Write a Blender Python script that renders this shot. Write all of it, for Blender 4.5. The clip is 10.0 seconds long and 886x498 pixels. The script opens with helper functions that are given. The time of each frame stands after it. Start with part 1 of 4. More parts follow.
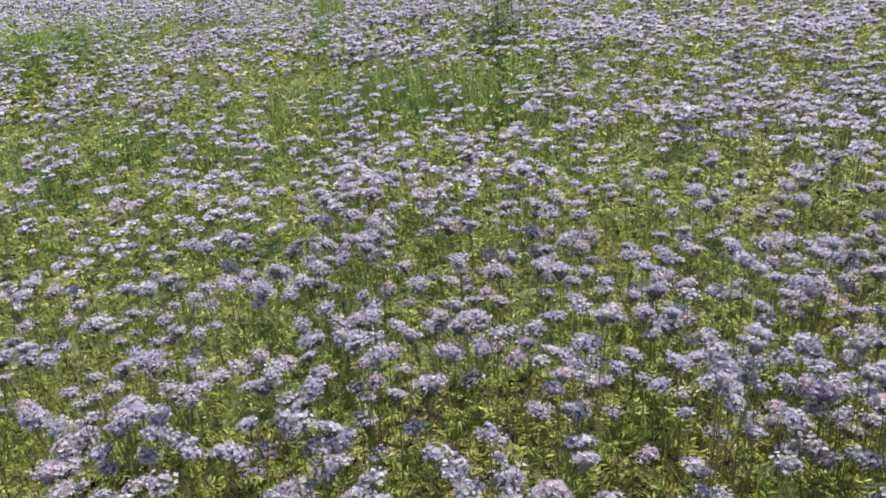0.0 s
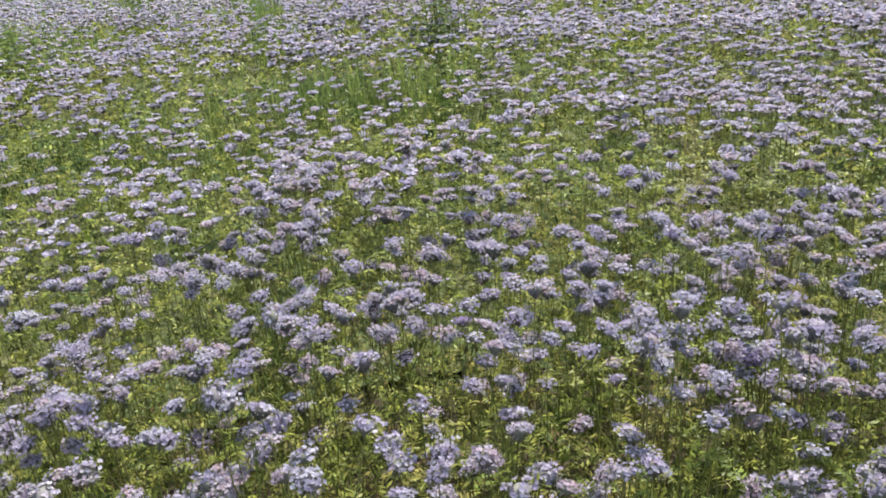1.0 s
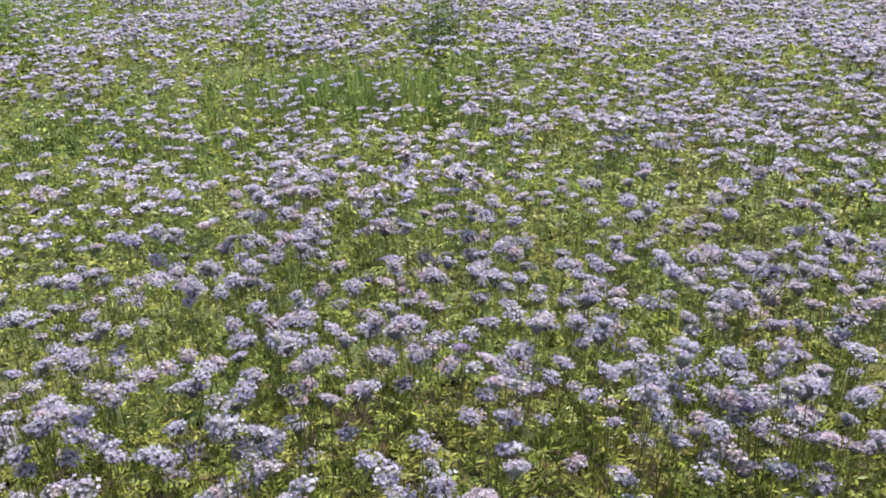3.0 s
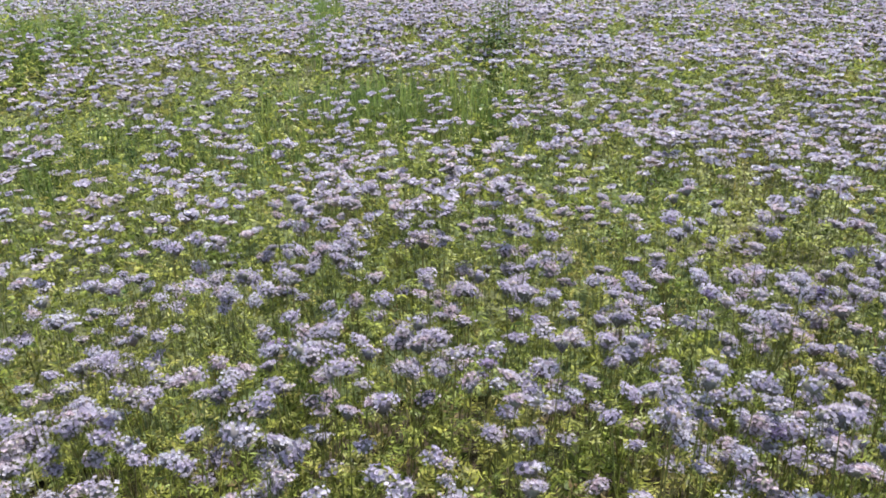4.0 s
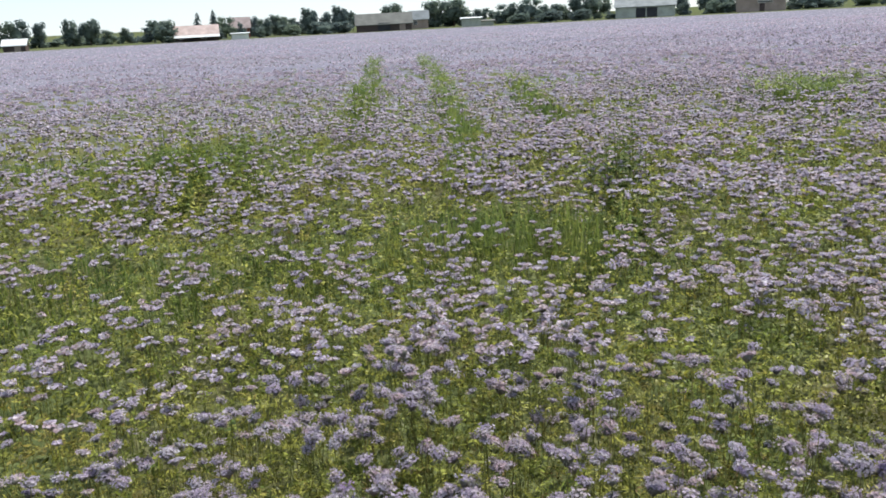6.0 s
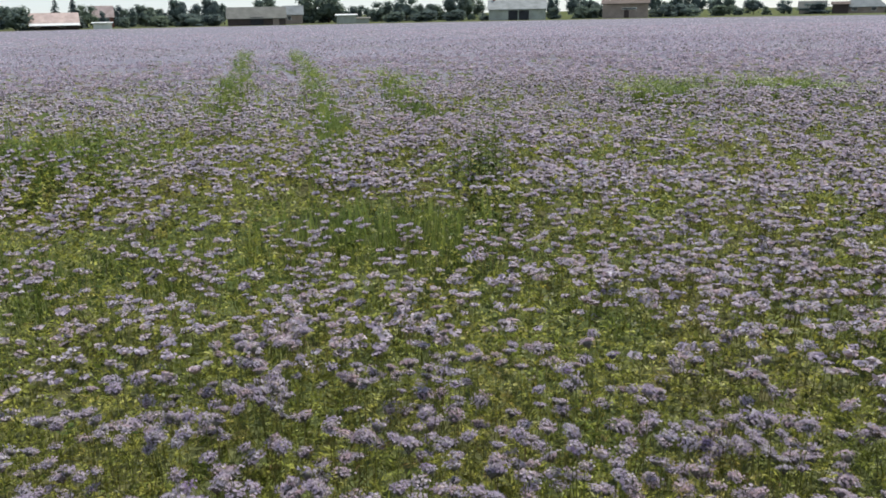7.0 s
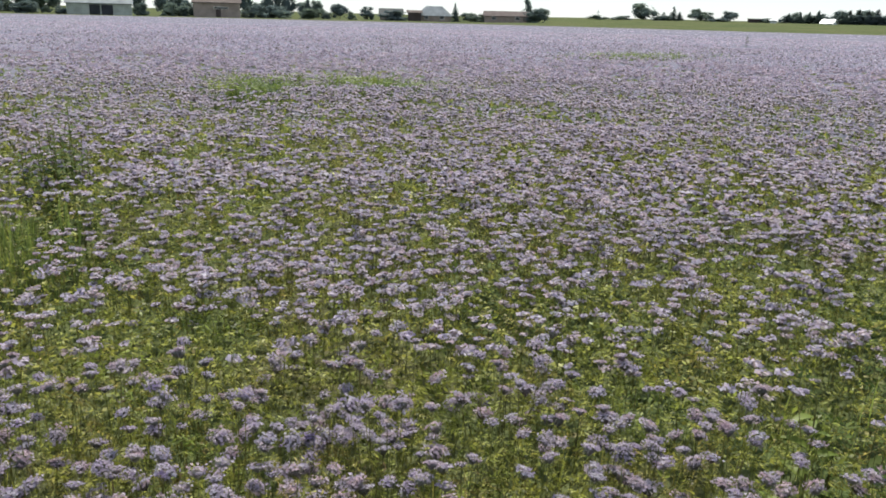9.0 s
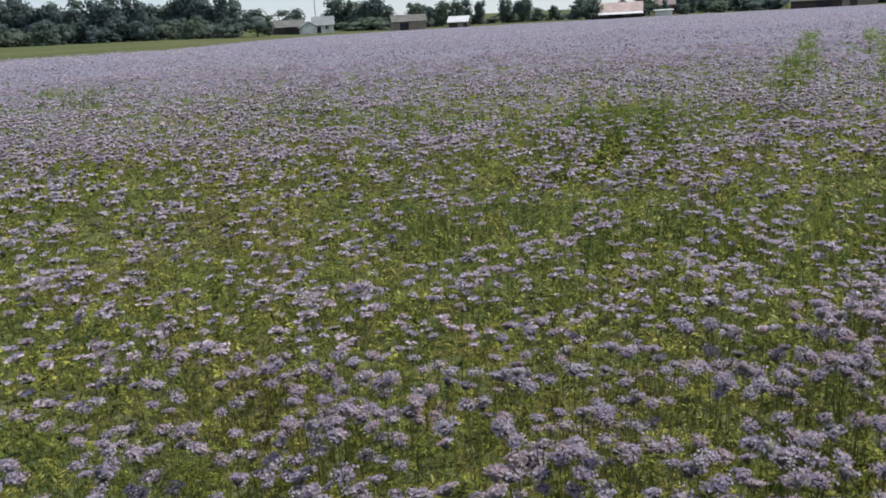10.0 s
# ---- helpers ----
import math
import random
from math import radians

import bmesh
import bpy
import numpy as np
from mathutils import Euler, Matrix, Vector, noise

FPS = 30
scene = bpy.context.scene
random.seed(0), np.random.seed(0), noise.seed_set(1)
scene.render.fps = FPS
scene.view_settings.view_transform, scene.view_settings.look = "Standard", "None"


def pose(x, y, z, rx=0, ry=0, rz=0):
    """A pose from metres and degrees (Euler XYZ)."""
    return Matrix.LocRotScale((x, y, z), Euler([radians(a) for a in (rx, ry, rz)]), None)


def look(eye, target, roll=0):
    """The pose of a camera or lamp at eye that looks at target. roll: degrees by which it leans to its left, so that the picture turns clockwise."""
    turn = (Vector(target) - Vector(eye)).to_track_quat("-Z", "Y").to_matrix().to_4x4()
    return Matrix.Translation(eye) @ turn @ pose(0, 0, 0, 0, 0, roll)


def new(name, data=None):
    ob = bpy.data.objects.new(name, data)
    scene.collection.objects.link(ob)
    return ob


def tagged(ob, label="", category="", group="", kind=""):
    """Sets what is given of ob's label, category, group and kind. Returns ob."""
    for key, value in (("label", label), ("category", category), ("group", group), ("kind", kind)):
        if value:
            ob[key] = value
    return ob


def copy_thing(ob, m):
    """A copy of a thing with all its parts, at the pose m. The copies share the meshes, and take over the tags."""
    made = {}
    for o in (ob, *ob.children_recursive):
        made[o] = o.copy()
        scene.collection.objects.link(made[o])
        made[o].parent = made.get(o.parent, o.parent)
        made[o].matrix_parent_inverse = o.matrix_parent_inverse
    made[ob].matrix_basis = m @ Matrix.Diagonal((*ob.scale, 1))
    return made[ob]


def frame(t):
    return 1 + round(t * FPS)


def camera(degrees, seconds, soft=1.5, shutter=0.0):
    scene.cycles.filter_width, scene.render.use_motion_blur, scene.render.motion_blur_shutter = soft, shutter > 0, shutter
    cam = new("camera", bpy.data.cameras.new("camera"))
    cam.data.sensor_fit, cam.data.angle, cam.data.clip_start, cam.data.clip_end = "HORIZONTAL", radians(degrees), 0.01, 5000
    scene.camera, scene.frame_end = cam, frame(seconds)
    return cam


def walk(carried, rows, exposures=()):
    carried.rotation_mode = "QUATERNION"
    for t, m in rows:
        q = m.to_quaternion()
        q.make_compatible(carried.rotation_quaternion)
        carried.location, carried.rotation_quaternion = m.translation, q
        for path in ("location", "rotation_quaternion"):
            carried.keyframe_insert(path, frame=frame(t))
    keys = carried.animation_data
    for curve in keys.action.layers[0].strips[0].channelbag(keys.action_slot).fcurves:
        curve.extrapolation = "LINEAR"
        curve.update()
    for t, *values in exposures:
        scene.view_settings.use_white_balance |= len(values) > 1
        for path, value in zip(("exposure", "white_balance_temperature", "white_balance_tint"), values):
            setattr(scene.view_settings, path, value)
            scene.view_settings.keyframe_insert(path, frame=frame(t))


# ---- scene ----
cam = camera(56.1, 10.0, soft=1.75)
PATH = [
    (0, (0.004, 0.0, 1.616), (-0.013, 1.845, 0.842), -4.5),
    (0.5, (0.012, -0.01, 1.594), (0.141, 1.833, 0.827), -4.4),
    (1, (0.032, -0.015, 1.564), (0.136, 1.83, 0.797), -4.6),
    (1.5, (-0.016, -0.004, 1.57), (0.108, 1.832, 0.788), -3.3),
    (2, (0.016, -0.005, 1.596), (0.136, 1.832, 0.816), -2.8),
    (2.5, (0.027, -0.0, 1.603), (0.154, 1.84, 0.832), -1.9),
    (2.7, (-0.007, 0.007, 1.628), (0.146, 1.838, 0.838), -0.8),
    (3.8, (0.025, 0.009, 1.633), (0.105, 1.852, 0.859), -0.3),
    (4, (0.055, 0.016, 1.627), (0.057, 1.866, 0.868), -1.2),
    (4.5, (0.094, 0.037, 1.618), (-0.077, 1.883, 0.868), -2.3),
    (5, (0.142, -0.043, 1.733), (-0.229, 1.774, 0.983), -4.2),
    (5.5, (0.229, -0.115, 1.829), (-0.15, 1.738, 1.178), -3.2),
    (5.7, (0.255, -0.099, 1.828), (-0.117, 1.794, 1.297), -2.9),
    (6.8, (0.319, -0.123, 1.82), (0.084, 1.79, 1.285), -2.3),
    (7, (0.351, -0.11, 1.811), (0.281, 1.814, 1.269), -1.1),
    (7.2, (0.392, -0.028, 1.776), (0.543, 1.89, 1.23), 0.3),
    (7.5, (0.427, -0.033, 1.779), (0.893, 1.833, 1.23), 2.5),
    (8, (0.501, -0.063, 1.795), (1.341, 1.675, 1.269), 3.6),
    (8.5, (0.547, -0.073, 1.791), (1.603, 1.541, 1.261), 3.9),
    (9, (0.436, -0.021, 1.773), (1.254, 1.723, 1.234), 1.4),
    (9.2, (0.35, 0.04, 1.725), (0.613, 1.943, 1.168), -2.5),
    (9.4, (0.243, -0.078, 1.783), (-0.052, 1.82, 1.223), -3.9),
    (9.5, (0.201, -0.073, 1.767), (-0.321, 1.777, 1.214), -3.8),
    (9.6, (0.168, -0.06, 1.754), (-0.548, 1.725, 1.204), -3.9),
    (9.8, (0.169, -0.076, 1.706), (-0.833, 1.569, 1.168), -3.0),
    (10, (0.183, -0.101, 1.686), (-1.018, 1.409, 1.159), -3.2),
]
walk(cam, [(t, look(eye, target, roll)) for t, eye, target, roll in PATH],
     exposures=[(0.0, 1.07, 6050, 6), (1.0, 1.07, 6050, 6), (2.0, 1.20, 6050, 6), (4.5, 1.20, 6000, 6), (5.0, 1.12, 5950, 6), (5.5, 1.06, 5900, 8), (5.8, 0.83, 6250, 7), (6.8, 0.41, 6450, 7), (7.0, 0.40, 6450, 7),
                (7.5, 0.45, 6450, 7), (8.0, 0.24, 6450, 7), (8.5, 0.27, 6450, 7), (9.0, 0.56, 6450, 7), (9.5, 0.35, 6450, 7), (10.0, 0.21, 6300, 10)])

# ---- light ----
SUN_AZ, SUN_EL = -28.0, 52.0      # degrees left of +y, degrees above the horizon
world = bpy.data.worlds.new("hazy_summer_sky")
scene.world = world
world.use_nodes = True
wn = world.node_tree
sky = wn.nodes.new("ShaderNodeTexSky")
sky.sky_type = "NISHITA"
sky.sun_disc = False
sky.sun_elevation = radians(SUN_EL)
sky.sun_rotation = radians(-SUN_AZ)
sky.air_density, sky.dust_density, sky.ozone_density = 1.0, 0.1, 1.5
thin_sky = wn.nodes.new("ShaderNodeMix")      # the clear sky, and an even veil of summer haze before it
thin_sky.data_type, thin_sky.blend_type = "RGBA", "MIX"
thin_sky.inputs[0].default_value = 0.965
thin_sky.inputs[7].default_value = (0.337, 0.392, 0.478, 1)
wn.links.new(sky.outputs[0], thin_sky.inputs[6])
wn.links.new(thin_sky.outputs[2], wn.nodes["Background"].inputs[0])
wn.nodes["Background"].inputs[1].default_value = 1.0
sun = new("sun", bpy.data.lights.new("sun", "SUN"))
sun.data.energy, sun.data.angle, sun.data.color = 5.0, radians(0.6), (1.0, 0.95, 0.86)
sa, se = radians(SUN_AZ), radians(SUN_EL)
sun.matrix_world = look((-math.sin(sa) * math.cos(se) * 50, math.cos(sa) * math.cos(se) * 50, math.sin(se) * 50), (0, 0, 0))


# ---- materials ----
def material(name, rough=0.6):
    m = bpy.data.materials.new(name)
    m.use_nodes = True
    b = m.node_tree.nodes["Principled BSDF"]
    b.inputs["Roughness"].default_value = rough
    return m, m.node_tree, b


def node(nt, kind, **inputs):
    n = nt.nodes.new(kind)
    for k, v in inputs.items():
        n.inputs[k.replace("_", " ")].default_value = v
    return n


def ramp(nt, source, stops):
    r = nt.nodes.new("ShaderNodeValToRGB")
    while len(r.color_ramp.elements) < len(stops):
        r.color_ramp.elements.new(0.5)
    for e, (p, c) in zip(r.color_ramp.elements, stops):
        e.position, e.color = p, (*c, 1)
    nt.links.new(source, r.inputs[0])
    return r.outputs[0]


def mix(nt, fac, a, b, mode="MIX"):
    n = nt.nodes.new("ShaderNodeMix")
    n.data_type, n.blend_type = "RGBA", mode
    if isinstance(fac, float):
        n.inputs[0].default_value = fac
    else:
        nt.links.new(fac, n.inputs[0])
    nt.links.new(a, n.inputs[6])
    nt.links.new(b, n.inputs[7])
    return n.outputs[2]


def place_noise(nt, scale, detail=2.0, world_space=True):
    n = node(nt, "ShaderNodeTexNoise", Scale=scale, Detail=detail)
    if world_space:
        nt.links.new(nt.nodes.new("ShaderNodeNewGeometry").outputs["Position"], n.inputs["Vector"])
    else:
        nt.links.new(nt.nodes.new("ShaderNodeTexCoord").outputs["Object"], n.inputs["Vector"])
    return n.outputs[0]


def thin(m, nt, b, colour, share):
    """Thin plant tissue: part of the light goes through."""
    tr = nt.nodes.new("ShaderNodeBsdfTranslucent")
    ms = nt.nodes.new("ShaderNodeMixShader")
    ms.inputs[0].default_value = share
    nt.links.new(colour, tr.inputs[0])
    nt.links.new(colour, b.inputs["Base Color"])
    b.inputs["Specular IOR Level"].default_value = 0.14
    nt.links.new(b.outputs[0], ms.inputs[1])
    nt.links.new(tr.outputs[0], ms.inputs[2])
    nt.links.new(ms.outputs[0], nt.nodes["Material Output"].inputs[0])
    return m


def plant_material(name, tints, shades, scale, share, rough=0.55):
    """Tints from plant to plant by place, and from leaf to leaf by piece."""
    m, nt, b = material(name, rough)
    base = ramp(nt, place_noise(nt, scale, 3.0), tints)
    geo = nt.nodes.new("ShaderNodeNewGeometry")
    piece = ramp(nt, geo.outputs["Random Per Island"], shades)
    return thin(m, nt, b, mix(nt, 1.0, base, piece, "MULTIPLY"), share)


PETAL = plant_material("lavender_petals",
    [(0.27, (0.375, 0.29, 0.44)), (0.38, (0.54, 0.505, 0.55)), (0.46, (0.445, 0.375, 0.485)), (0.54, (0.535, 0.475, 0.52)), (0.60, (0.50, 0.375, 0.41)), (0.68, (0.50, 0.465, 0.54)), (0.78, (0.41, 0.33, 0.46))],
    [(0.0, (0.60, 0.58, 0.63)), (0.5, (0.92, 0.91, 0.92)), (1.0, (1.16, 1.15, 1.14))], 9.0, 0.42, 0.9)
CALYX = plant_material("fuzzy_calyx",
    [(0.35, (0.16, 0.14, 0.145)), (0.52, (0.18, 0.17, 0.13)), (0.66, (0.24, 0.185, 0.185))],
    [(0.0, (0.5, 0.5, 0.5)), (1.0, (1.3, 1.3, 1.3))], 14.0, 0.12, 0.9)
STEM = plant_material("plant_stem",
    [(0.32, (0.15, 0.19, 0.045)), (0.52, (0.20, 0.20, 0.055)), (0.70, (0.18, 0.135, 0.06))],
    [(0.0, (0.6, 0.6, 0.6)), (1.0, (1.1, 1.1, 1.1))], 11.0, 0.1, 0.6)
LEAF = plant_material("ferny_leaf",
    [(0.30, (0.126, 0.165, 0.037)), (0.46, (0.205, 0.222, 0.048)), (0.58, (0.26, 0.252, 0.06)), (0.66, (0.235, 0.188, 0.062)), (0.76, (0.182, 0.212, 0.047))],
    [(0.0, (0.20, 0.23, 0.22)), (0.5, (0.95, 0.95, 0.95)), (1.0, (1.75, 1.73, 1.45))], 4.0, 0.44, 0.45)
GRASSY = plant_material("grassy_weed",
    [(0.35, (0.125, 0.18, 0.05)), (0.55, (0.185, 0.23, 0.062)), (0.72, (0.24, 0.26, 0.075))],
    [(0.0, (0.4, 0.45, 0.45)), (0.6, (1.0, 1.0, 1.0)), (1.0, (1.4, 1.35, 1.1))], 1.6, 0.42, 0.5)
WEED = plant_material("fresh_weed_leaf",
    [(0.35, (0.11, 0.17, 0.035)), (0.55, (0.16, 0.21, 0.042)), (0.72, (0.21, 0.235, 0.05))],
    [(0.0, (0.6, 0.65, 0.6)), (0.6, (1.0, 1.0, 1.0)), (1.0, (1.25, 1.2, 1.0))], 1.6, 0.42, 0.45)
DARKWEED = plant_material("dark_weed_leaf",
    [(0.4, (0.058, 0.09, 0.022)), (0.6, (0.085, 0.11, 0.028))],
    [(0.0, (0.6, 0.65, 0.6)), (1.0, (1.2, 1.2, 1.0))], 3.0, 0.3, 0.75)
DRY = plant_material("dry_leaf",
    [(0.4, (0.17, 0.125, 0.05)), (0.6, (0.22, 0.145, 0.075))],
    [(0.0, (0.6, 0.6, 0.6)), (1.0, (1.2, 1.2, 1.1))], 5.0, 0.35, 0.7)
# far foliage: the air's haze is put into the colour, paler and bluer than leaves
HAZY_TREE_LEAF = plant_material("hazy_tree_foliage",
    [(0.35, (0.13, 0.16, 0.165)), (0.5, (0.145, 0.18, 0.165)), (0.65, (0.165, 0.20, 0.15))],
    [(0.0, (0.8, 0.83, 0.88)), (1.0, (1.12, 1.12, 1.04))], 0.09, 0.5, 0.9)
HAZY_NEEDLE = plant_material("hazy_conifer_needles",
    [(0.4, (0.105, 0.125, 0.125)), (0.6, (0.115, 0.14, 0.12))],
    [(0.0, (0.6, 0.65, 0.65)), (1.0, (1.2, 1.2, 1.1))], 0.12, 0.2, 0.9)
for far in (HAZY_TREE_LEAF, HAZY_NEEDLE):      # small dull leaves: no sheen over such a distance
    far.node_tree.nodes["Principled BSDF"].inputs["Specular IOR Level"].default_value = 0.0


def mottled(name, stops, scale, rough=0.9, fine=None, fine_scale=40.0, bump=0.0, world_space=True):
    m, nt, b = material(name, rough)
    col = ramp(nt, place_noise(nt, scale, 6.0, world_space), stops)
    if fine:
        col = mix(nt, 1.0, col, ramp(nt, place_noise(nt, fine_scale, 4.0, world_space), fine), "MULTIPLY")
    nt.links.new(col, b.inputs["Base Color"])
    if rough >= 0.7:      # loose, dry or leafy: no sheen
        b.inputs["Specular IOR Level"].default_value = 0.0
    if bump:
        bp = node(nt, "ShaderNodeBump", Strength=0.6, Distance=bump)
        nt.links.new(place_noise(nt, fine_scale, 4.0, world_space), bp.inputs["Height"])
        nt.links.new(bp.outputs[0], b.inputs["Normal"])
    return m


FINE = [(0.25, (0.55, 0.55, 0.55)), (0.75, (1.25, 1.25, 1.25))]
SOIL = mottled("dry_soil_and_litter", [(0.35, (0.042, 0.032, 0.021)), (0.5, (0.060, 0.046, 0.030)), (0.65, (0.054, 0.054, 0.025))], 2.5, 0.95, FINE, 60.0, 0.02)
MEADOW = mottled("meadow_grass", [(0.35, (0.078, 0.094, 0.045)), (0.5, (0.098, 0.112, 0.053)), (0.65, (0.112, 0.114, 0.06))], 0.08, 0.9, FINE, 1.6, 0.08)
UNDER = mottled("undergrowth", [(0.35, (0.078, 0.10, 0.04)), (0.5, (0.104, 0.118, 0.05)), (0.65, (0.12, 0.112, 0.058))], 0.9, 0.9, FINE, 16.0, 0.05)
# one averaged colour for petals, green and the shade in the gaps between heads
BLOOM = mottled("distant_bloom_and_shade", [(0.33, (0.165, 0.158, 0.20)), (0.5, (0.182, 0.174, 0.214)), (0.64, (0.176, 0.166, 0.193)), (0.76, (0.163, 0.163, 0.158))], 0.22, 0.85, [(0.25, (0.72, 0.74, 0.72)), (0.75, (1.16, 1.15, 1.16))], 7.0, 0.05)
BARK = mottled("bark", [(0.4, (0.07, 0.055, 0.04)), (0.6, (0.12, 0.10, 0.075))], 3.0, 0.9, FINE, 12.0, 0.03)


def paint(name, colour, rough=0.7, spread=0.18, scale=0.7):
    lo = tuple(c * (1 - spread) for c in colour)
    hi = tuple(min(1, c * (1 + spread * 0.6)) for c in colour)
    return mottled(name, [(0.35, lo), (0.65, hi)], scale, rough, [(0.25, (0.88, 0.88, 0.88)), (0.75, (1.06, 1.06, 1.06))], 6.0, 0.0)


PINK_TILE = paint("faded_clay_tiles", (0.50, 0.39, 0.36))
GREY_ROOF = paint("weathered_fibre_cement", (0.17, 0.168, 0.155))
PALE_ROOF = paint("pale_sheet_roof", (0.28, 0.29, 0.29))
WHITE_ROOF = paint("white_sheet_roof", (0.62, 0.62, 0.62), 0.5, 0.1)
BROWN_ROOF = paint("brown_sheet_roof", (0.15, 0.125, 0.115))
PALE_WALL = paint("pale_render", (0.40, 0.41, 0.36))
WHITE_WALL = paint("white_render", (0.74, 0.73, 0.68))
BROWN_WALL = paint("brown_brick_wall", (0.33, 0.26, 0.22))
DARK_WALL = paint("dark_boarded_wall", (0.085, 0.065, 0.06))
RED_WALL = paint("red_brick_wall", (0.28, 0.13, 0.10))
DOOR_DARK = paint("dark_door", (0.05, 0.05, 0.055))
PANE, _nt, _b = material("window_pane", 0.08)
_b.inputs["Base Color"].default_value = (0.03, 0.035, 0.04, 1)
STEEL, _nt, _b = material("galvanised_steel", 0.4)
_b.inputs["Base Color"].default_value = (0.45, 0.46, 0.47, 1)
_b.inputs["Metallic"].default_value = 0.8


# ---- mesh helpers ----
def tri_mesh(name, verts, faces, mats, index=None):
    """A mesh of triangles from arrays."""
    verts, faces = np.asarray(verts, np.float32).reshape(-1, 3), np.asarray(faces, np.int32).reshape(-1, 3)
    me = bpy.data.meshes.new(name)
    me.vertices.add(len(verts))
    me.vertices.foreach_set("co", verts.ravel())
    me.loops.add(len(faces) * 3)
    me.loops.foreach_set("vertex_index", faces.ravel())
    me.polygons.add(len(faces))
    me.polygons.foreach_set("loop_start", np.arange(len(faces), dtype=np.int32) * 3)
    if index is not None:
        me.polygons.foreach_set("material_index", np.asarray(index, np.int32))
    for m in mats:
        me.materials.append(m)
    me.update(calc_edges=True)
    return me


class Soup:
    """Triangles of several materials, gathered piece by piece."""

    def __init__(self):
        self.v, self.f, self.m, self.n = [], [], [], 0

    def add(self, verts, faces, mat=0):
        verts = np.asarray(verts, float).reshape(-1, 3)
        faces = np.asarray(faces, int).reshape(-1, 3)
        self.v.append(verts)
        self.f.append(faces + self.n)
        self.m.append(np.full(len(faces), mat) if np.isscalar(mat) else np.asarray(mat))
        self.n += len(verts)

    def arrays(self):
        return np.concatenate(self.v), np.concatenate(self.f), np.concatenate(self.m)

    def mesh(self, name, mats):
        v, f, m = self.arrays()
        return tri_mesh(name, v, f, mats, m)


def scatter(soup, template, x, y, z, yaw, size, tilt=None, tilt_dir=None, stretch=None):
    """Copies of a template, written out into one soup."""
    v, f, m = template
    n = len(x)
    if n == 0:
        return
    P = np.repeat(v[None], n, 0) * np.asarray(size)[:, None, None]
    if stretch is not None:
        P[..., 2] *= np.asarray(stretch)[:, None]
    c, s = np.cos(yaw)[:, None], np.sin(yaw)[:, None]
    P = np.stack([P[..., 0] * c - P[..., 1] * s, P[..., 0] * s + P[..., 1] * c, P[..., 2]], -1)
    if tilt is not None:
        ax, ay = np.cos(tilt_dir)[:, None], np.sin(tilt_dir)[:, None]
        ct, st = np.cos(tilt)[:, None], np.sin(tilt)[:, None]
        along = P[..., 0] * ax + P[..., 1] * ay
        across = -P[..., 0] * ay + P[..., 1] * ax
        along, up = along * ct + P[..., 2] * st, P[..., 2] * ct - along * st
        P = np.stack([along * ax - across * ay, along * ay + across * ax, up], -1)
    P += np.stack([x, y, z], -1)[:, None]
    F = f[None] + (np.arange(n) * len(v))[:, None, None]
    soup.add(P.reshape(-1, 3), F.reshape(-1, 3), np.tile(m, n))


def part(name, mesh, parent, label="", matrix=None):
    ob = new(name, mesh)
    ob.parent = parent
    if matrix is not None:
        ob.matrix_basis = matrix
    return tagged(ob, label)


def bm_mesh(name, bm, mat):
    me = bpy.data.meshes.new(name)
    bm.to_mesh(me)
    bm.free()
    me.materials.append(mat)
    return me


rng = np.random.default_rng(7)


def smooth_noise(x, y, scale, seed):
    """Soft value noise from a lattice, 0 to 1."""
    r = np.random.default_rng(seed)
    table = r.random((256, 256))
    u, v = np.asarray(x) / scale + 500, np.asarray(y) / scale + 500
    i, j = np.floor(u).astype(int), np.floor(v).astype(int)
    a, b = u - i, v - j
    a, b = a * a * (3 - 2 * a), b * b * (3 - 2 * b)
    t = lambda p, q: table[p % 256, q % 256]
    return (t(i, j) * (1 - a) + t(i + 1, j) * a) * (1 - b) + (t(i, j + 1) * (1 - a) + t(i + 1, j + 1) * a) * b


# ---- the plan of the field ----
EYE = (0.25, -0.05)
# bare or weedy patches: x, y, half width, half depth, share of bloom lost
PATCHES = [
    (-3.3, 6.8, 1.3, 1.4, 1.0), (-4.9, 6.3, 1.5, 0.75, 0.85), (-7.5, 7.0, 0.8, 0.6, 0.85), (-13.8, 7.4, 1.6, 0.7, 0.6),
    (-0.2, 4.25, 1.0, 0.6, 1.0), (0.5, 4.55, 0.5, 0.45, 0.7), (-2.2, 3.55, 1.7, 0.45, 0.75), (-4.3, 2.75, 1.5, 0.4, 0.65), (-2.1, 2.9, 0.6, 0.3, 0.5),
    (0.0, 9.4, 0.6, 0.9, 0.7), (2.9, 11.4, 0.75, 1.2, 1.0), (4.75, 11.6, 1.2, 1.8, 1.0), (5.0, 8.0, 0.35, 0.4, 0.7), (2.6, 8.0, 0.7, 0.35, 0.5),
    (15.4, 19.3, 2.6, 1.3, 0.7), (3.0, 1.2, 0.85, 0.65, 0.95), (2.15, 0.9, 0.5, 0.35, 0.85), (-0.8, 1.7, 0.7, 0.45, 0.35), (0.1, 1.62, 0.25, 0.15, 0.6),
]
# old wheel tracks, sown thin: points of each line
TRACKS = [
    [(-2.3, 8.3), (-2.6, 9.5), (-3.72, 14.6), (-6.95, 27.7)],
    [(-0.6, 5.3), (-0.93, 7.2), (-1.35, 9.6), (-2.33, 14.3), (-5.9, 29.6)],
    [(-0.05, 8.7), (-0.48, 10.9), (-1.23, 15.4)],
]


